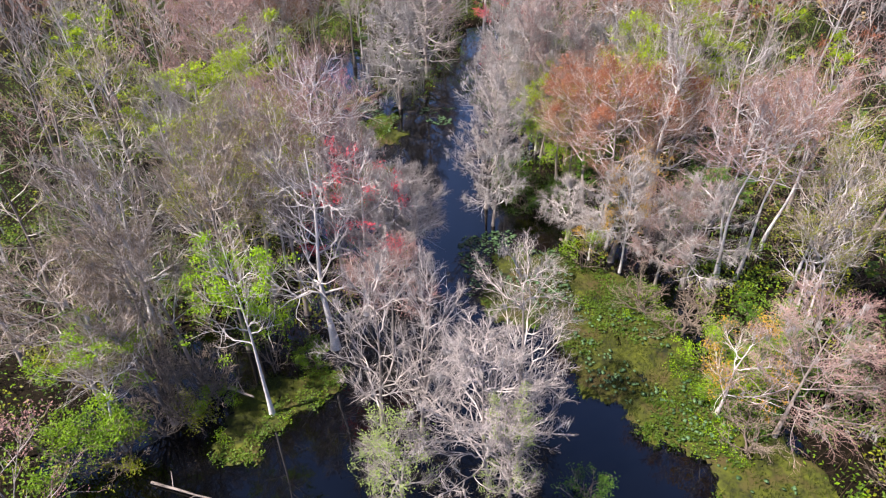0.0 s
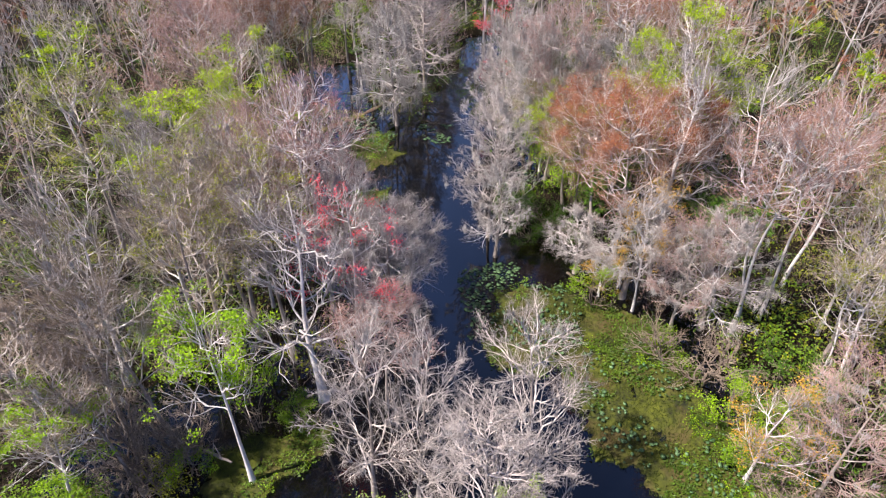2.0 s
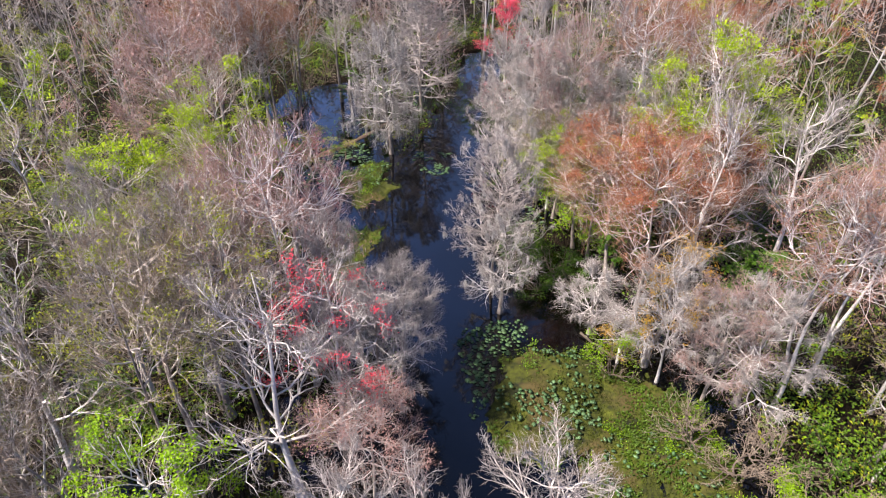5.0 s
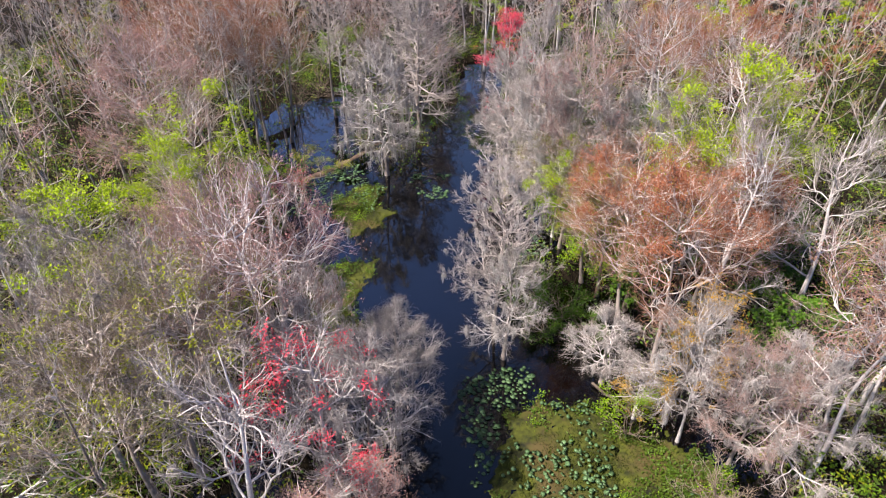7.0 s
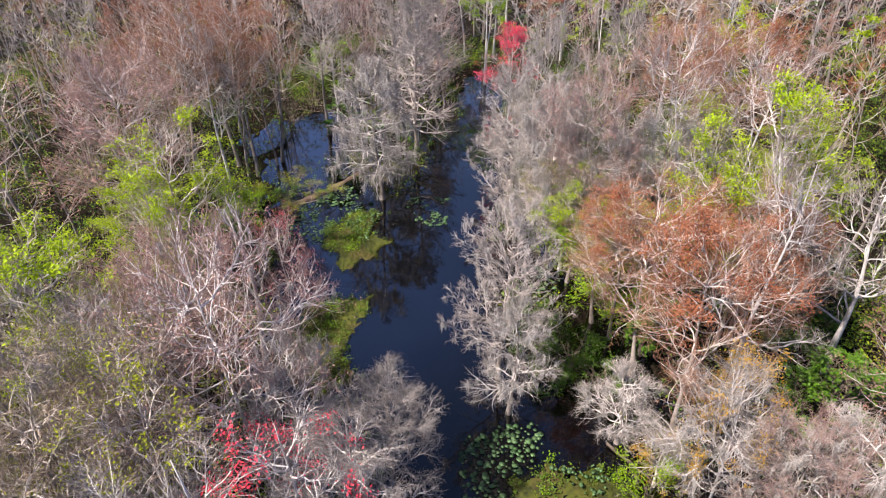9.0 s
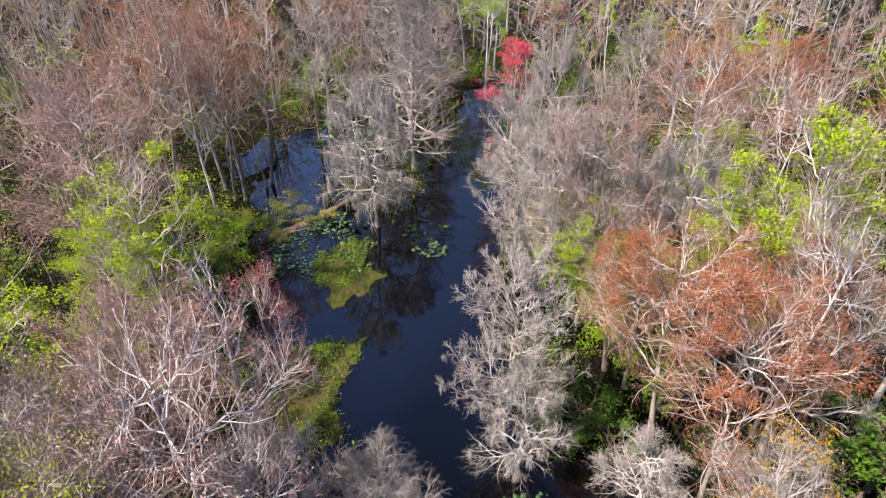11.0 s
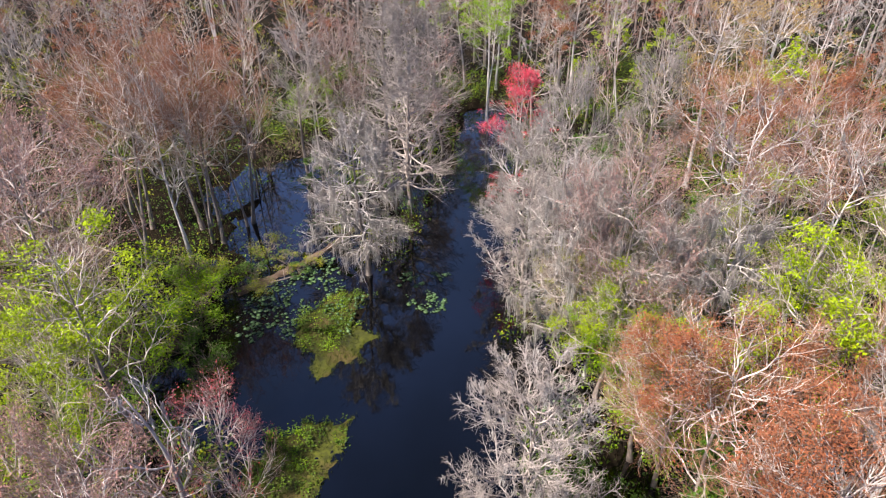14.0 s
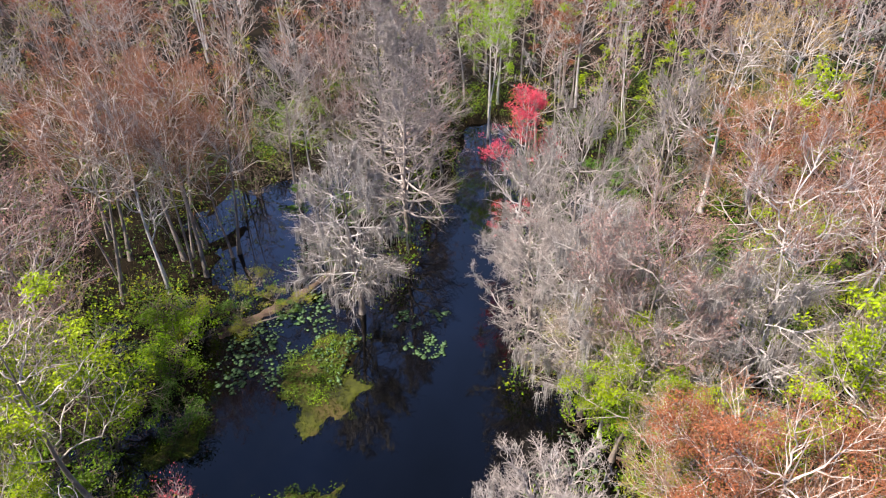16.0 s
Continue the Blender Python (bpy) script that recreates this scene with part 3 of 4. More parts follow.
def waves(x, y, a=0.0):
    return (np.sin(x * 0.37 + 1.3 * np.sin(y * 0.21 + a)) + np.sin(y * 0.43 + 1.7 * np.sin(x * 0.19 + 2 * a)) + 0.6 * np.sin(x * 1.1 + y * 0.8 + a)
            + 0.5 * np.sin(1.9 * x - 1.3 * y + 2.0 * np.sin(0.7 * y)) + 0.35 * np.sin(3.1 * y + 2.3 * np.sin(1.3 * x)))


def ground_height(x, y):
    d = creek_distance(x, y) + 0.35 * waves(x * 1.7, y * 1.7, 1.0)
    land = 0.02 + 0.10 * waves(x, y) + np.clip((y - 88) * 0.03, 0, 0.45) + np.clip((abs(x) - 17) * 0.03, 0, 0.3)
    return np.where(d < 0, -0.5, np.where(d < 1.2, -0.5 + (land + 0.5) * d / 1.2, land))


xs = np.concatenate([[-2500, -900, -300], np.arange(-90, 90.1, 1.25), [300, 900, 2500]])
ys = np.concatenate([[-2500, -900, -200], np.arange(-30, 210.1, 1.25), [400, 900, 2500]])
gx, gy = np.meshgrid(xs, ys)
gz = ground_height(gx, gy)
gz[(abs(gx) > 100) | (gy < -40) | (gy > 220)] = 0.3
gb = Buf()
nx = len(xs)
gb.add(np.stack([gx, gy, gz], -1), [(j * nx + i, j * nx + i + 1, (j + 1) * nx + i + 1, (j + 1) * nx + i) for j in range(len(ys) - 1) for i in range(nx - 1)])
# the soil's colour holds the woodland shade as well as the wet
ground = tagged(new("ground", gb.mesh("ground", MUD)), "dark wet swamp soil with leaf litter, tree shade in its colour", "ground", kind="structure")
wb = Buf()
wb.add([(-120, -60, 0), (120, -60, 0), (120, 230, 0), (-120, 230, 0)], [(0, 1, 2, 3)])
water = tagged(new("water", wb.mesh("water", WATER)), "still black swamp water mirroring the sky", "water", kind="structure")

# ---- floating mats, lily pads, berm, logs ----
def inside(x, y, outline):
    hit = np.zeros(np.shape(x), bool)
    for (x0, y0), (x1, y1) in zip(outline, outline[1:] + outline[:1]):
        if y0 != y1:
            hit ^= ((y0 > y) != (y1 > y)) & (x < (x1 - x0) * (y - y0) / (y1 - y0) + x0)
    return hit


def mat_test(x, y, outline):
    return inside(x + 0.28 * waves(2.2 * x, 2.2 * y, 0.5), y + 0.28 * waves(2.2 * x, 2.2 * y, 2.5), outline)


def floating_mat(outline, label, seed, blades=40, weeds=5, step=0.2, mat=None):
    """A raft of marsh plants: a lumpy slab with a ragged rim, short grass on it and leafy weeds."""
    mat = mat or MAT_GREEN
    rng = np.random.default_rng(seed)
    px_, py_ = [a for a, _ in outline], [b for _, b in outline]
    ax, ay = np.arange(min(px_) - 0.6, max(px_) + 0.6, step), np.arange(min(py_) - 0.6, max(py_) + 0.6, step)
    X, Y = np.meshgrid(ax, ay)
    X, Y = X + rng.uniform(-0.06, 0.06, X.shape), Y + rng.uniform(-0.06, 0.06, X.shape)
    ok = mat_test(X, Y, outline)
    core = ok.copy()
    core[1:-1, 1:-1] = ok[1:-1, 1:-1] & ok[:-2, 1:-1] & ok[2:, 1:-1] & ok[1:-1, :-2] & ok[1:-1, 2:]
    Z = np.where(core, 0.07 + 0.03 * waves(4 * X, 4 * Y, 1.1) + rng.uniform(-0.03, 0.03, X.shape), -0.05)
    root = tagged(new("floating_mat"), label, "marsh plants")
    b = Buf()
    n_ = len(ax)
    faces = [(j * n_ + i, j * n_ + i + 1, (j + 1) * n_ + i + 1, (j + 1) * n_ + i) for j in range(len(ay) - 1) for i in range(n_ - 1)
             if ok[j, i] or ok[j, i + 1] or ok[j + 1, i] or ok[j + 1, i + 1]]
    b.add(np.stack([X, Y, Z], -1), faces)
    part("raft", b, mat, root)
    area = ok.sum() * step * step
    def scatter(m):
        x, y = rng.uniform(min(px_), max(px_), m * 4), rng.uniform(min(py_), max(py_), m * 4)
        k = mat_test(x, y, outline)
        return np.stack([x[k], y[k]], 1)[:m]
    g = Buf()
    at = scatter(int(area * blades * 2.2))
    at = at[waves(at[:, 0] * 1.9 + 2, at[:, 1] * 1.9, 0.6) + rng.normal(size=len(at)) * 0.7 > -0.9]
    base = np.column_stack([at, np.full(len(at), 0.03)])
    tip = base + np.column_stack([rng.normal(size=(len(at), 2)) * 0.10, rng.uniform(0.12, 0.34, len(at))])
    spikes(g, base, tip, 0.018)
    tagged(part("grass_cover", g, GRASS, root, smooth=False), kind="stuff")
    w = Buf()
    at = scatter(int(area * weeds * 1.6))
    at = at[waves(at[:, 0] * 1.5, at[:, 1] * 1.5, 3.0) > 0.1]
    if len(at):
        c = np.repeat(np.column_stack([at, np.full(len(at), 0.2)]), 8, 0) + rng.normal(size=(len(at) * 8, 3)) * (0.18, 0.18, 0.06)
        leaves(w, c, 0.075, rng, 0.3)
        tagged(part("weed_cover", w, LEAF_MID, root, smooth=False), kind="stuff")
        at = at[waves(at[:, 0] * 2.3 + 5, at[:, 1] * 2.3, 1.0) > 0.75]
        if len(at):
            c = np.repeat(np.column_stack([at, np.full(len(at), 0.26)]), 10, 0) + rng.normal(size=(len(at) * 10, 3)) * (0.2, 0.2, 0.06)
            w = Buf()
            leaves(w, c, 0.045, rng, 0.3)
            tagged(part("new_leaf_cover", w, LEAF_BRIGHT, root, smooth=False), kind="stuff")
    return root


floating_mat([(-12.0, 20.6), (-10.4, 19.8), (-8.6, 22.6), (-6.2, 24.8), (-5.9, 27.2), (-8.0, 27.4), (-10.9, 26.0), (-12.8, 23.4)], "olive raft of marsh plants at a tree foot", 1)
floating_mat([(10.2, 37.5), (13, 36.5), (15.5, 33.5), (16.0, 28), (19, 24), (20, 18), (18.5, 13), (14, 13), (13.2, 17.7), (13.5, 19.1), (11.2, 21.3), (10.5, 23.3), (8.0, 24.2), (7.4, 28), (8.2, 32)],
             "broad olive-green marsh with grass and weeds", 2, blades=34, weeds=9)
floating_mat([(2.9, 31.0), (3.0, 34.5), (3.9, 37.6), (5.4, 39.6), (8.8, 39.6), (10.4, 37.2), (9.4, 33.0), (8.4, 30.5), (5.4, 29.5)], "green raft of marsh plants with lily leaves", 3, weeds=6)
floating_mat([(-9.9, 53.0), (-7.0, 54.4), (-4.4, 54.2), (-5.0, 52.3), (-4.4, 50.5), (-5.8, 49.6), (-5.0, 47.0), (-5.2, 45.6), (-6.6, 43.6), (-9.4, 44.6), (-10.6, 48.6)], "green raft of marsh grass along the creek", 4, blades=34)
floating_mat([(-9.4, 63.8), (-8.4, 64.7), (-7.5, 66.9), (-5.8, 66.3), (-4.1, 65.0), (-5.2, 63.2), (-3.4, 61.2), (-5.0, 59.8), (-4.9, 58.4), (-5.9, 58.2), (-6.3, 56.6), (-7.5, 57.2), (-7.9, 58.8), (-9.5, 60.3)], "tongue-shaped raft of green marsh plants", 5, blades=34)
floating_mat([(-14.6, 57.4), (-13.3, 59.0), (-12.4, 58.4), (-13.6, 56.4), (-15.2, 55.2), (-16.4, 56.0)], "small raft of olive marsh plants", 6)

pad_mesh = None


def pad_patch(outline, count, seed, label):
    """A patch of lily pads; each pad is a notched dish on the water."""
    global pad_mesh
    rng = np.random.default_rng(seed)
    if pad_mesh is None:
        b = Buf()
        ang = np.linspace(0.22, 2 * math.pi - 0.22, 12)
        rim = [(math.cos(a), math.sin(a) * 0.86, 0.10 * (1 + math.sin(3 * a)) * 0.5) for a in ang]
        low_rim = [(x * 0.93, y * 0.93, z - 0.05) for x, y, z in rim]
        b.add([(0.05, 0, 0.0)] + rim + low_rim, [(0, i, i + 1) for i in range(1, 12)] + [(i, 12 + i, 13 + i, i + 1) for i in range(1, 12)])
        pad_mesh = b.mesh("lily_pad", PAD)
    root = thing("lily_pad_patch", label, "water lilies")
    spots = []
    xs_, ys_ = [a for a, _ in outline], [b for _, b in outline]
    for _ in range(count * 12):
        if len(spots) >= count:
            break
        x, y = rng.uniform(min(xs_), max(xs_)), rng.uniform(min(ys_), max(ys_))
        if mat_test(np.array(x), np.array(y), outline) and waves(np.array(x * 2.2), np.array(y * 2.2), seed) > -1.0 and all((x - a) ** 2 + (y - b) ** 2 > 0.035 for a, b in spots):
            spots.append((x, y))
    for x, y in spots:
        r = rng.choice([0.07, 0.10, 0.14, 0.19]) * rng.uniform(0.8, 1.2)
        o = new("lily_pad", pad_mesh)
        o.parent = root
        o.matrix_basis = pose(x, y, rng.uniform(0.015, 0.05), rng.normal() * 5, rng.normal() * 5, rng.uniform(0, 360)) @ Matrix.Diagonal((r, r, r, 1))


pad_patch([(-14.3, 63.6), (-12.7, 65.8), (-9.5, 69.5), (-7.6, 71.0), (-6.4, 67.0), (-8.9, 64.6), (-9.4, 61.0), (-12.0, 60.6)], 330, 11, "dense green lily pads on black water")
pad_patch([(-2.9, 66.0), (-1.6, 68.4), (1.7, 68.4), (0.9, 64.0), (-1.1, 63.4)], 120, 12, "cluster of broad lily pads beside the open creek")
pad_patch([(1.3, 39.6), (2.6, 42.0), (6.2, 42.0), (5.2, 39.8), (3.6, 37.6), (2.8, 33.5), (1.8, 35.0)], 200, 13, "scattered lily pads along a marsh raft")
pad_patch([(-10.5, 73.5), (-8.6, 76.5), (-9.6, 79.5), (-12, 75)], 50, 14, "lily pads on the dark back pond")
pad_patch([(5.0, 53.5), (9.2, 54.6), (9.6, 56.8), (6.6, 57.6)], 45, 15, "scattered lily pads in tree shade")

# pads growing up through the green rafts
def raft_pads(outline, count, seed):
    rng = np.random.default_rng(seed)
    root = thing("lily_leaf_patch", "lily leaves standing in a green marsh raft", "water lilies")
    xs_, ys_ = [a for a, _ in outline], [b for _, b in outline]
    made = 0
    for _ in range(count * 10):
        x, y = rng.uniform(min(xs_), max(xs_)), rng.uniform(min(ys_), max(ys_))
        if made < count and mat_test(np.array(x), np.array(y), outline) and waves(np.array(x * 2.6), np.array(y * 2.6), seed) > -0.3:
            r = rng.uniform(0.06, 0.16)
            o = new("lily_pad", pad_mesh)
            o.parent = root
            o.matrix_basis = pose(x, y, rng.uniform(0.18, 0.34), rng.normal() * 16, rng.normal() * 16, rng.uniform(0, 360)) @ Matrix.Diagonal((r, r, r, 1))
            made += 1


raft_pads([(3.2, 33), (4.2, 37.2), (5.6, 39.2), (8.6, 39.3), (9.8, 37), (8.8, 32.5), (5.4, 31)], 280, 21)
raft_pads([(9.8, 33), (13.5, 33), (14.8, 27), (17.6, 22), (17.6, 17.5), (13.7, 18), (13.6, 20), (11.6, 22.4), (8.6, 25), (8.4, 30)], 290, 22)
raft_pads([(-8.6, 62.5), (-6.5, 65.5), (-4.4, 65), (-5.2, 61.5), (-7.5, 60.5)], 60, 23)

# peat berm
bb = Buf()
bp = np.array([(-14.6, 66.2), (-13.4, 66.9), (-12.0, 68.2), (-10.4, 69.6), (-8.8, 71.6), (-7.2, 73.8), (-5.6, 76.4)])
bt = np.linspace(0, 1, 40)
line = np.stack([np.interp(bt, np.linspace(0, 1, 7), bp[:, k]) for k in range(2)], 1)
nrm = unit(np.column_stack([-np.gradient(line[:, 1]), np.gradient(line[:, 0])]))
prof = [(-1.0, -0.25), (-0.6, 0.06), (-0.2, 0.12), (0.25, 0.11), (0.65, 0.05), (1.0, -0.25)]
rngb = np.random.default_rng(31)
verts = []
for k in range(40):
    wd = (1.25 - 0.85 * bt[k]) * (0.6 + 0.14 * math.sin(k * 0.9) + 0.1 * math.sin(k * 2.3))
    verts += [(line[k, 0] + nrm[k, 0] * a * wd, line[k, 1] + nrm[k, 1] * a * wd, z + rngb.uniform(-0.03, 0.03)) for a, z in prof]
bb.add(verts, [(k * 6 + i, k * 6 + i + 1, k * 6 + 7 + i, k * 6 + 6 + i) for k in range(39) for i in range(5)])
tagged(new("peat_berm", bb.mesh("peat_berm", PEAT)), "narrow reddish-brown peat berm between two ponds", "mud bank")


def fallen_log(p0, p1, r, seed, label, skin=None):
    skin = skin or SHADED_TRUNK
    rng = np.random.default_rng(seed)
    root = thing("fallen_log", label, "log")
    p0, p1 = np.array(p0, float), np.array(p1, float)
    b = Buf()
    pts = p0 + (p1 - p0) * np.linspace(0, 1, 7)[:, None] + rng.normal(size=(7, 3)) * 0.04
    tube(b, pts, r * np.linspace(1, 0.55, 7), 7)
    part("stem", b, skin, root)
    for k in (2, 4):
        c = Buf()
        d = unit(rng.normal(size=3) + (0, 0, 0.6))
        tube(c, [pts[k], pts[k] + d * 0.4, pts[k] + d * 0.8 + (0, 0, 0.1)], [r * 0.4, r * 0.3, r * 0.12], 5)
        part("branch_stub", c, skin, root)


fallen_log((-15.2, 18.8, 0.1), (-11.3, 17.7, 0.15), 0.08, 1, "pale fallen log lying across a dark pool")
fallen_log((-12.6, 24.4, 1.0), (-10.9, 23.6, 1.1), 0.10, 2, "broken pale stub leaning on a trunk")
fallen_log((-12.2, 67.0, 0.3), (-10.6, 67.6, 0.35), 0.07, 3, "curved pale branch lying on lily pads")
fallen_log((9.4, 40.4, 0.15), (11.2, 38.0, 0.15), 0.09, 4, "dark fallen log at the marsh edge", BARK_BROWN)

# ---- trees placed one by one: x, y, height, crown radius ----
PLACED = {
    "twin_cypress": [(-3.5, 22.3, 12.4, 2.6), (-1.3, 21.9, 12.6, 2.4), (4.0, 22.6, 12.6, 3.2)],
    "dome_cypress": [(3.8, 45.6, 12.4, 3.1), (2.2, 18.4, 10.8, 3.4), (6.2, 63.0, 10.5, 3.2)],
    "grey_cypress": [(10.0, 61, 13, 3.2), (16.5, 72.5, 16.5, 3.5), (9.5, 66, 17, 3.2), (-11.7, 83, 15.8, 3.2), (-2.2, 36.4, 9, 2.6), (-12, 34.0, 15, 3.6), (-17.4, 37.6, 14.8, 3.2)],
    "curtain_tree": [(-4.8, 68.2, 13.2, 3.9), (8.9, 58.6, 14.3, 3.4)],
    "moss_tree": [(-5.4, 36.4, 12.4, 2.6), (10.0, 40.6, 5.6, 2.3), (12.2, 54.4, 13.6, 2.7), (4.2, 42.8, 8.4, 2.3), (-3.4, 33.5, 11, 3.0), (7.0, 69.5, 12, 3), (12.8, 37.6, 8.5, 3.4), (17.2, 34.2, 9.0, 3.2), (14.6, 55.0, 14.0, 3.6), (-2.4, 39.5, 7.5, 2.2)],
    "beige_tree": [(-14.2, 25.2, 12.8, 2.3, 4, -6), (-15.3, 22.6, 11.0, 2.2, 2, -8), (-16.6, 25.2, 15.6, 2.6), (-13.4, 32.0, 15.0, 3.6), (-19, 23, 12.5, 3.2)],
    "pale_green_cypress": [(2.9, 16.4, 9.0, 1.4), (-2.0, 16.8, 7.5, 1.9)],
    "green_tree": [(9.6, 56.8, 8.6, 1.9), (12.0, 53.2, 8.0, 2.0), (-9.9, 23.2, 12.9, 2.4), (-17.4, 20.8, 9.4, 2.4), (-11.2, 86.8, 9.5, 2.4), (6.8, 98.5, 13.5, 2.8), (7.4, 104, 15, 3.2), (4.6, 109, 14, 3.2), (8.8, 108, 15, 3.2)],
    "lime_tree": [(-15.4, 51.8, 15.4, 3.4), (-15.7, 47.0, 13.2, 1.9), (-18.4, 51.4, 11.0, 2.4), (-15.2, 38.6, 15.6, 3.2), (-19.4, 42.6, 14.0, 3.4), (18.9, 47.8, 18.0, 3.4), (15.6, 48.8, 15.0, 2.6),
                  (21.2, 51.0, 14.8, 3.0), (9.9, 55.2, 9.6, 2.4), (12.4, 51.6, 8.6, 2.4), (21.3, 55.6, 10, 3.2), (26, 58, 11, 3.2), (-20, 56, 9, 3), (20.8, 61, 12, 3)],
    "olive_tree": [(8.4, 60.6, 8.0, 2.0), (13.0, 59.6, 10, 2.4), (12.6, 54.0, 9, 2.6), (10.8, 50.6, 8, 2.4), (17.6, 58, 11, 3.0), (-12.6, 28.6, 15.8, 2.5), (-9.4, 31.9, 15.7, 3.2), (-24, 42, 15.3, 4), (-12.6, 34.6, 14.6, 3.0), (22.5, 30, 13.5, 3), (8.9, 58.4, 8.5, 2.6)],
    "white_tree": [(-19.4, 70.8, 16, 2.6), (-7.0, 28.6, 14.0, 4.2), (24.0, 45.5, 14.5, 3.6), (16.8, 43.0, 16.0, 3.3), (-19.2, 30.2, 14.2, 3.4), (-16.4, 34.6, 14.8, 3.0), (9.4, 75.4, 11.0, 2.4)],
    "red_maple": [(-5.4, 31.8, 13.2, 3.2), (6.6, 74.4, 5.5, 1.7)],
    "crimson_maple": [(7.0, 76.8, 13.0, 2.9)],
    "umbrella_maple": [(-7.5, 36.4, 17.2, 4.5), (-11.8, 37.0, 15.0, 3.2)],
    "pink_maple": [(-11.6, 42.4, 13.6, 3.0), (-14.8, 43.4, 12.6, 2.8), (-20.5, 56.5, 18, 4.6), (-22, 62, 16.4, 4.4), (10.4, 56.0, 17, 3.2), (-8.0, 85, 15.6, 2.8), (-3.2, 28.0, 9, 2.6)],
    "rust_maple": [(12.8, 40.4, 14.8, 3.8), (12.2, 45.6, 13.6, 4.4), (17.8, 45.4, 13.0, 3.2), (20.4, 68.6, 16.5, 4.4), (25.4, 67.6, 16.2, 4.2), (-18.6, 77, 16.2, 4.4), (11.6, 49.0, 10.5, 3.2), (-27, 78, 15.5, 4.5), (18, 47.6, 12.5, 3.6)],
    "pink_moss_tree": [(18, 21.2, 9.8, 3.6), (15.4, 34.6, 9, 2.8)],
    "rose_maple": [(-7.6, 44.8, 12.6, 1.9)],
    "tall_cypress": [(-1.8, 78.5, 18.5, 4.2), (-4.6, 90, 18, 4.4), (0.6, 97, 17, 3.8)],
    "white_snag": [(-9.7, 43.6, 14.4, 2.2)],
    "gold_tree": [(24.2, 80.5, 18.0, 4.2), (29.4, 83.5, 17.5, 4.4)],
    "bent_maple": [(18.7, 33.4, 16.6, 4.0, 7, -5), (19.6, 34.4, 16.2, 3.4, 8, -3), (21.2, 34.8, 15.6, 3.6), (22.6, 59.2, 16.6, 4.4), (16.9, 57.2, 18.8, 4.2, 3, -2), (24.6, 38.5, 15.0, 3.8)],
    "stilt_maple": [(-17.9, 73.0, 17.2, 3.8), (-19.8, 75.6, 17.0, 4.2), (-22.6, 70.4, 16.4, 4.0), (-15.6, 76.0, 16.4, 3.6), (-24.6, 75.4, 16.6, 4.2)],
    "thin_tree": [(24.5, 33.2, 13.5, 2.8), (25.3, 30.6, 13.0, 2.8), (22.6, 28.6, 12.0, 2.6), (-19.6, 27.6, 14.0, 3.0)],
    "orange_tree": [(11.2, 37.8, 3.8, 1.6), (15.4, 22.8, 7.2, 2.2), (13.2, 36.2, 10.4, 1.8), (15.2, 39.2, 8.6, 2.4)],
    "deep_green_tree": [(13.4, 57.4, 8.5, 2.2), (15.6, 59.0, 7.5, 2.2), (12, 62.6, 7, 2.2), (17.2, 60.5, 8, 2.4), (13.8, 66.6, 8, 2.4), (17.6, 49.5, 6.5, 2.2), (13.2, 47.4, 6, 2.0), (24, 63, 8, 2.6), (20, 40, 6.5, 2.4), (19.5, 66.5, 8, 2.6), (24, 48.5, 7.5, 2.4)],
    "bright_shrub": [(10.0, 57.2, 4.6, 1.8), (11.8, 51.0, 3.8, 1.9), (18.4, 56.2, 4.5, 2.2), (-16.2, 63.4, 3.6, 1.9), (10.6, 56.4, 5.6, 2.0), (13.2, 51.4, 5.0, 2.3), (16.4, 53.4, 4.4, 2.3), (13.8, 55.8, 5.2, 2.0), (-19, 58.5, 4.6, 2.6), (-17.4, 47.5, 4.5, 2.4), (-20.5, 49.5, 5.0, 2.5), (8.6, 57.2, 4.6, 1.8), (10.5, 36.6, 3.4, 1.7), (17.4, 25.2, 2.6, 1.7), (15.9, 26.4, 3.2, 1.6), (16.2, 24.0, 2.2, 1.4), (-15.4, 65.6, 2.4, 1.6), (-17.6, 56.6, 3.8, 2.0), (-10.4, 26.6, 5.5, 1.6), (12.2, 52.6, 4.2, 2.0), (-13.2, 23.6, 2.0, 1.3), (10.6, 55.0, 3.6, 1.5)],
    "deep_shrub": [(-13.6, 67.6, 1.6, 1.2), (-10.3, 68.5, 0.9, 0.8), (8.6, 46.6, 2.6, 1.9), (7.2, 45.2, 2.0, 1.6), (6.4, 47.6, 2.2, 1.6), (9.6, 44.6, 2.2, 1.5), (7.0, 17.6, 1.8, 1.2), (20.0, 28.0, 3.2, 2.4), (17.0, 22.4, 2.4, 1.7), (21.2, 22.4, 4.0, 2.2), (22.4, 25.8, 4.2, 2.3), (6.6, 49.8, 2.4, 1.8), (-14.0, 57.9, 2.2, 1.4), (-16.4, 59.8, 2.8, 1.8), (22, 46, 4.5, 2.2)],
    "fresh_shrub": [(-17.6, 20.0, 4.2, 1.9), (-19.6, 19.2, 4.6, 2.0), (-17.8, 53.6, 4.4, 2.4), (-15.6, 51.2, 4.0, 2.0), (-18.8, 49.6, 4.4, 2.4), (-16.0, 61.6, 3.2, 1.9), (-17.6, 66.0, 3.4, 1.8), (13.0, 55.0, 4.5, 2.0), (11.0, 55.4, 4.6, 1.9), (16.4, 23.4, 2.2, 1.5), (20.2, 25.2, 3.0, 2.0), (17.8, 27.0, 2.6, 1.8), (-8.0, 26.8, 1.6, 1.3)],
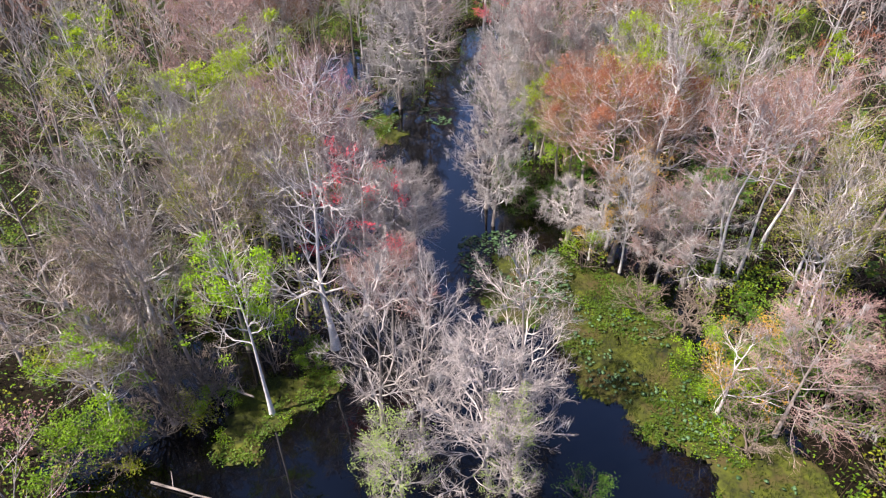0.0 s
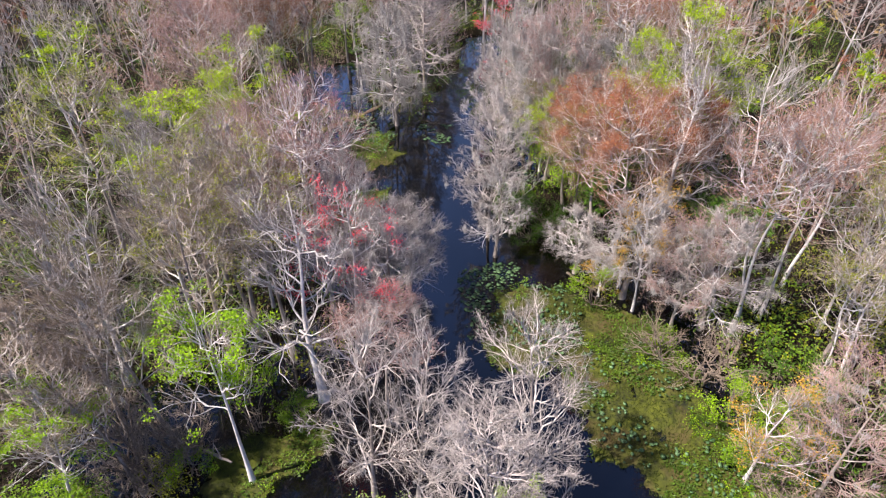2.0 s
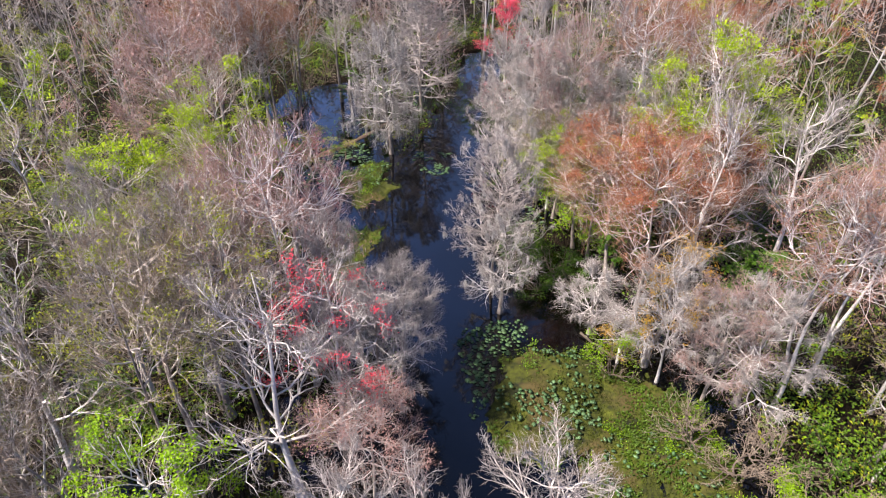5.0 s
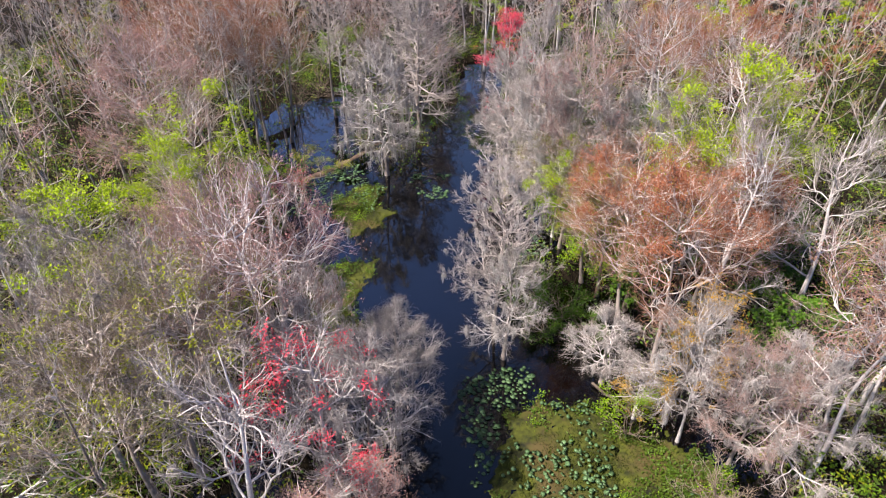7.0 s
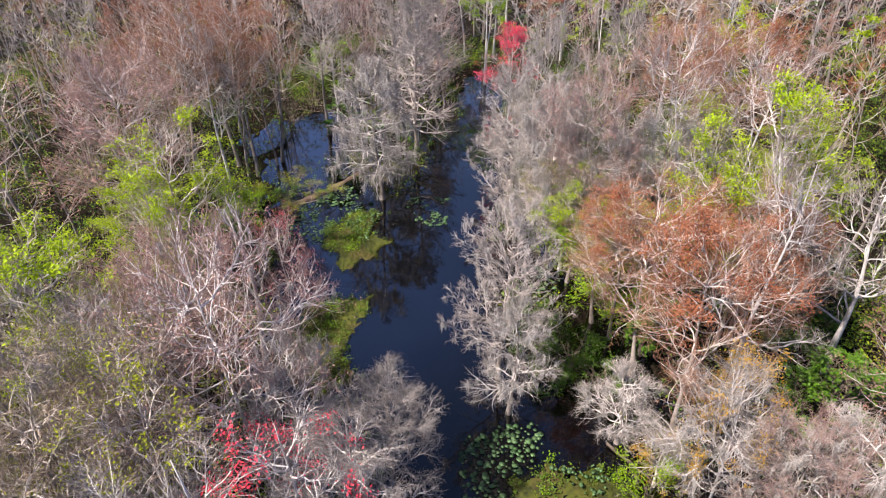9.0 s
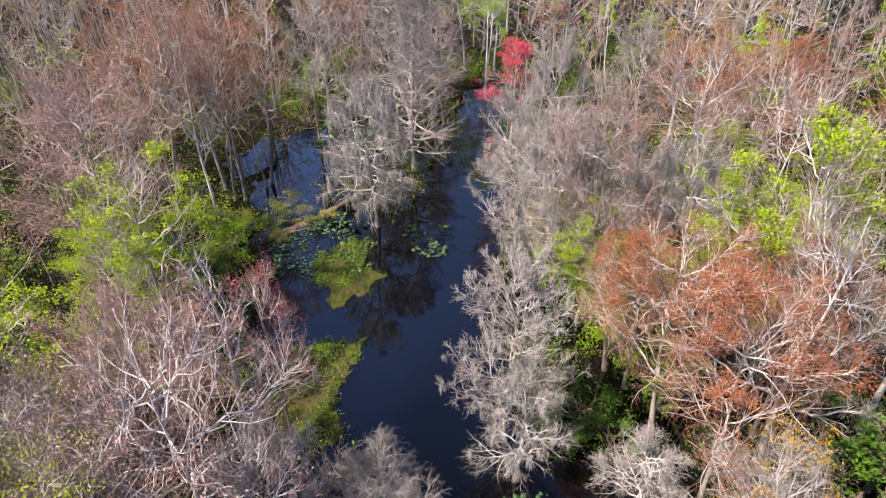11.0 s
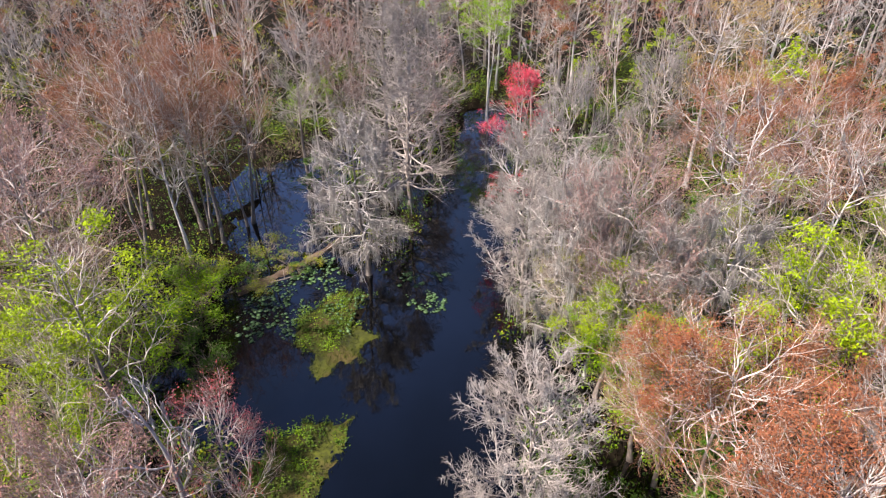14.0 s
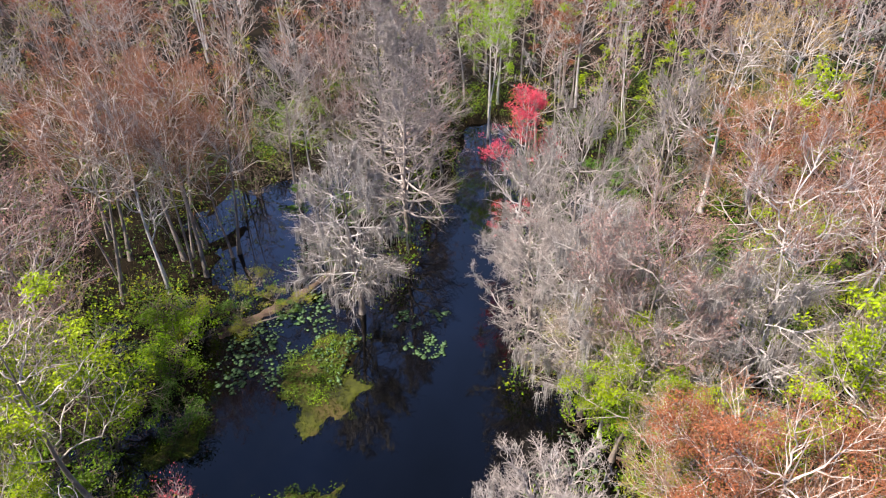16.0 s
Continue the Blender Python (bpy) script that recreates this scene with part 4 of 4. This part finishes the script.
    "olive_shrub": [(-12.9, 66.2, 1.3, 1.1), (-11.4, 69.6, 1.4, 1.2), (-9.4, 69.6, 1.2, 1.0), (-7.6, 74.6, 1.6, 1.3), (-14.4, 23.2, 2.2, 1.7), (-17, 20.4, 2.8, 1.8), (26, 32, 4.6, 2.4), (-16.2, 66.6, 3.0, 1.9), (-13.4, 70.6, 2.6, 1.6), (-21, 25, 5.0, 2.4), (19, 24.8, 2.8, 1.8), (11.6, 38.6, 2.6, 1.5)],
    "bare_shrub": [(-15.6, 23.6, 7.6, 1.7, -4, -12), (-14.4, 22.6, 6.4, 1.5, 3, -10), (-16.8, 25.4, 7.4, 1.8, -3, -9), (-13.9, 24.4, 5.6, 1.4, 0, -8), (-15.7, 21.8, 4.2, 2.2), (-13.4, 25.0, 3.4, 2.0), (16.2, 20.4, 2.6, 2.0), (15.6, 29.4, 4.0, 2.4), (13.6, 31.6, 3.4, 2.0)],
}
rng = np.random.default_rng(5)
taken = []
for kind, rows in PLACED.items():
    for i, (x, y, h, r, *lean) in enumerate(rows):
        plant(kind, x, y, h, r, rng.uniform(0, 360), variant=i % 2, tilt=lean or (0, 0), group="swamp shrubs" if "shrub" in kind else "swamp trees")
        if "shrub" not in kind:
            taken.append((x, y, r))

# ---- the rest of the woods, by the mix that each stretch shows ----
MIXES = {
    "left_near": dict(beige_tree=34, olive_tree=8, thin_tree=14, grey_cypress=8, pink_maple=6, white_tree=36),
    "left_mid": dict(olive_tree=22, lime_tree=24, beige_tree=20, pink_maple=16, white_tree=12),
    "left_far": dict(stilt_maple=38, pink_maple=14, beige_tree=10, grey_cypress=8, rust_maple=22, olive_tree=12),
    "right_near": dict(thin_tree=14, pink_maple=20, olive_tree=26, moss_tree=20, beige_tree=22, deep_green_tree=8),
    "right_mid": dict(rust_maple=22, pink_maple=18, moss_tree=18, beige_tree=8, deep_green_tree=12, lime_tree=10, olive_tree=12),
    "right_far": dict(grey_cypress=14, rust_maple=26, bent_maple=10, pink_maple=14, lime_tree=14, gold_tree=4, deep_green_tree=12),
    "bank": dict(moss_tree=30, grey_cypress=26, pink_maple=18, olive_tree=14, white_tree=6, deep_green_tree=6),
}


def stretch(x, y, clear):
    if clear < 4:
        return "bank"
    if x < 0:
        return "left_near" if y < 40 else "left_mid" if y < 58 else "left_far"
    return "right_near" if y < 36 else "right_mid" if y < 56 else "right_far"


wood = []
for _ in range(9000):
    y = rng.uniform(8, 118)
    x = rng.uniform(-1, 1) * (26 + 0.42 * max(0, y - 20))
    clear = float(creek_distance(np.array(x), np.array(y)))
    if clear < 1.6 or (7 < x < 18 and 12 < y < 37.5) or (2 < x < 10.5 and 29 < y < 42) or (-11 < x < -3 and 43 < y < 67) or (-16 < x < -6 and 60 < y < 71) or (-17.5 < x < -5 and 17 < y < 28.5) or (-22 < x < -11 and 58 < y < 69) or (14 < x < 20 and 56 < y < 63.5) or (3 < x < 13.5 and 47 < y < 62):
        continue
    r = rng.uniform(2.6, 4.0)
    if any((x - a) ** 2 + (y - b) ** 2 < ((0.85 if y < 80 else 0.75) * (r + c)) ** 2 for a, b, c in taken):
        continue
    taken.append((x, y, r))
    wood.append((x, y, r, clear))
for x, y, r, clear in wood:
    mix = MIXES[stretch(x, y, clear)]
    w = np.array(list(mix.values()), float)
    kind = str(rng.choice(list(mix), p=w / w.sum()))
    h = rng.uniform(11.5, 16) if kind != "deep_green_tree" else rng.uniform(6, 9)
    h *= 0.8 if clear < 3 else 1
    lean = rng.normal(size=2) * 3.5
    plant(kind, x, y, h, r, rng.uniform(0, 360), variant=int(rng.integers(0, 2)), level=2 if (y > 72 or abs(x) > 11 + 0.27 * y) else 1, tilt=(lean[0], lean[1]), group="swamp trees")

# ---- woods beyond, joined ----
far = {}
for i in range(180):
    y = rng.uniform(106, 136) if i < 80 else rng.uniform(128, 165) if i < 150 else rng.uniform(70, 116)
    x = rng.uniform(-75, 75) if i < 80 else rng.uniform(-105, 105) if i < 150 else (30 + 0.42 * (y - 20) + rng.uniform(0, 28)) * rng.choice([-1, 1])
    kind = str(rng.choice(["pink_maple", "grey_cypress", "rust_maple", "beige_tree", "green_tree"]))
    ob, h0, _r, _u = model(kind, 0, 2)
    m = pose(x, y, 0.2, 0, 0, rng.uniform(0, 360)) @ Matrix.Scale(rng.uniform(12, 16) / h0, 4)
    for child in ob.children:
        me = child.data
        v = np.empty(len(me.vertices) * 3)
        me.vertices.foreach_get("co", v)
        v = v.reshape(-1, 3) @ np.array(m.to_3x3()).T + np.array(m.translation)
        far.setdefault(me.materials[0].name, (me.materials[0], Buf()))[1].add(v, [tuple(p.vertices) for p in me.polygons])
for mat_, buf_ in far.values():
    tagged(new("far_woods", buf_.mesh("far_woods", mat_, False)), "far bare and budding swamp woods", "woods", kind="stuff")

# a tree built only to be joined into the far woods stands nowhere by itself
for rec in models.values():
    if not rec[3]:
        for o in (*rec[0].children_recursive, rec[0]):
            bpy.data.objects.remove(o)
models = {k: rec for k, rec in models.items() if rec[3]}

# ---- shrubs and thicket under the trees ----
for _ in range(120):
    y = rng.uniform(14, 96)
    x = rng.uniform(-1, 1) * (22 + 0.3 * max(0, y - 20))
    clear = float(creek_distance(np.array(x), np.array(y)))
    if clear < 0.8 or (7 < x < 15 and 12 < y < 37.5) or (2 < x < 10.5 and 29 < y < 42) or (-11 < x < -3 and 43 < y < 67) or (-14 < x < -6 and 60 < y < 71) or (-13 < x < -5 and 19 < y < 27.5):
        continue
    kind = str(rng.choice(["bare_shrub", "olive_shrub", "deep_shrub", "bright_shrub"], p=[0.28, 0.28, 0.24, 0.20]))
    plant(kind, x, y, rng.uniform(1.8, 4.0), rng.uniform(1.3, 2.3), rng.uniform(0, 360), variant=int(rng.integers(0, 2)), level=2, group="swamp shrubs")

stem_buf = Buf()
x, y = rng.uniform(-60, 60, 44000), rng.uniform(8, 116, 44000)
d = creek_distance(x, y)
keep = (d > 0.5) & (abs(x) < 24 + 0.42 * y) & ~((x > 7) & (x < 16) & (y > 12) & (y < 37.5)) & ~((x > 2) & (x < 10.5) & (y > 29) & (y < 42)) & ~((x > -11) & (x < -3) & (y > 43) & (y < 67))
x, y = x[keep], y[keep]
base = np.column_stack([x, y, ground_height(x, y) - 0.05])
tip = base + np.column_stack([rng.normal(size=(len(x), 2)) * 0.45, rng.uniform(0.4, 3.0, len(x))])
spikes(stem_buf, base, tip, 0.014)
tagged(new("thicket", stem_buf.mesh("thicket", DRY_GRASS, False)), "brown dead stems and dry undergrowth between the trees", "undergrowth", kind="stuff")
lush = waves(x * 0.9, y * 0.9, 2.0) + rng.normal(size=len(x)) * 0.5
for name, mat_, count, label in (("leafy_undergrowth", LEAF_MID, 17000, "patches of low mid-green leaves under the trees"),
                                 ("spring_undergrowth", LEAF_FRESH, 12000, "patches of fresh green saplings under the trees"),
                                 ("evergreen_undergrowth", LEAF_DEEP, 9000, "low dark evergreen leaves on the swamp floor"),
                                 ("olive_undergrowth", LEAF_OLIVE, 6500, "scattered low olive-green leaves under the trees")):
    cover_buf = Buf()
    odds = np.clip(lush if name != "evergreen_undergrowth" else -lush, 0.02, None)
    pick = rng.choice(len(x), count, p=odds / odds.sum())
    c = np.repeat(base[pick] + (tip - base)[pick] * rng.uniform(0.3, 1.3, (len(pick), 1)), 4, 0)
    c += rng.normal(size=c.shape) * (0.3, 0.3, 0.12)
    leaves(cover_buf, c, 0.10, rng, 0.4)
    tagged(new(name, cover_buf.mesh(name, mat_, False)), label, "undergrowth", kind="stuff")
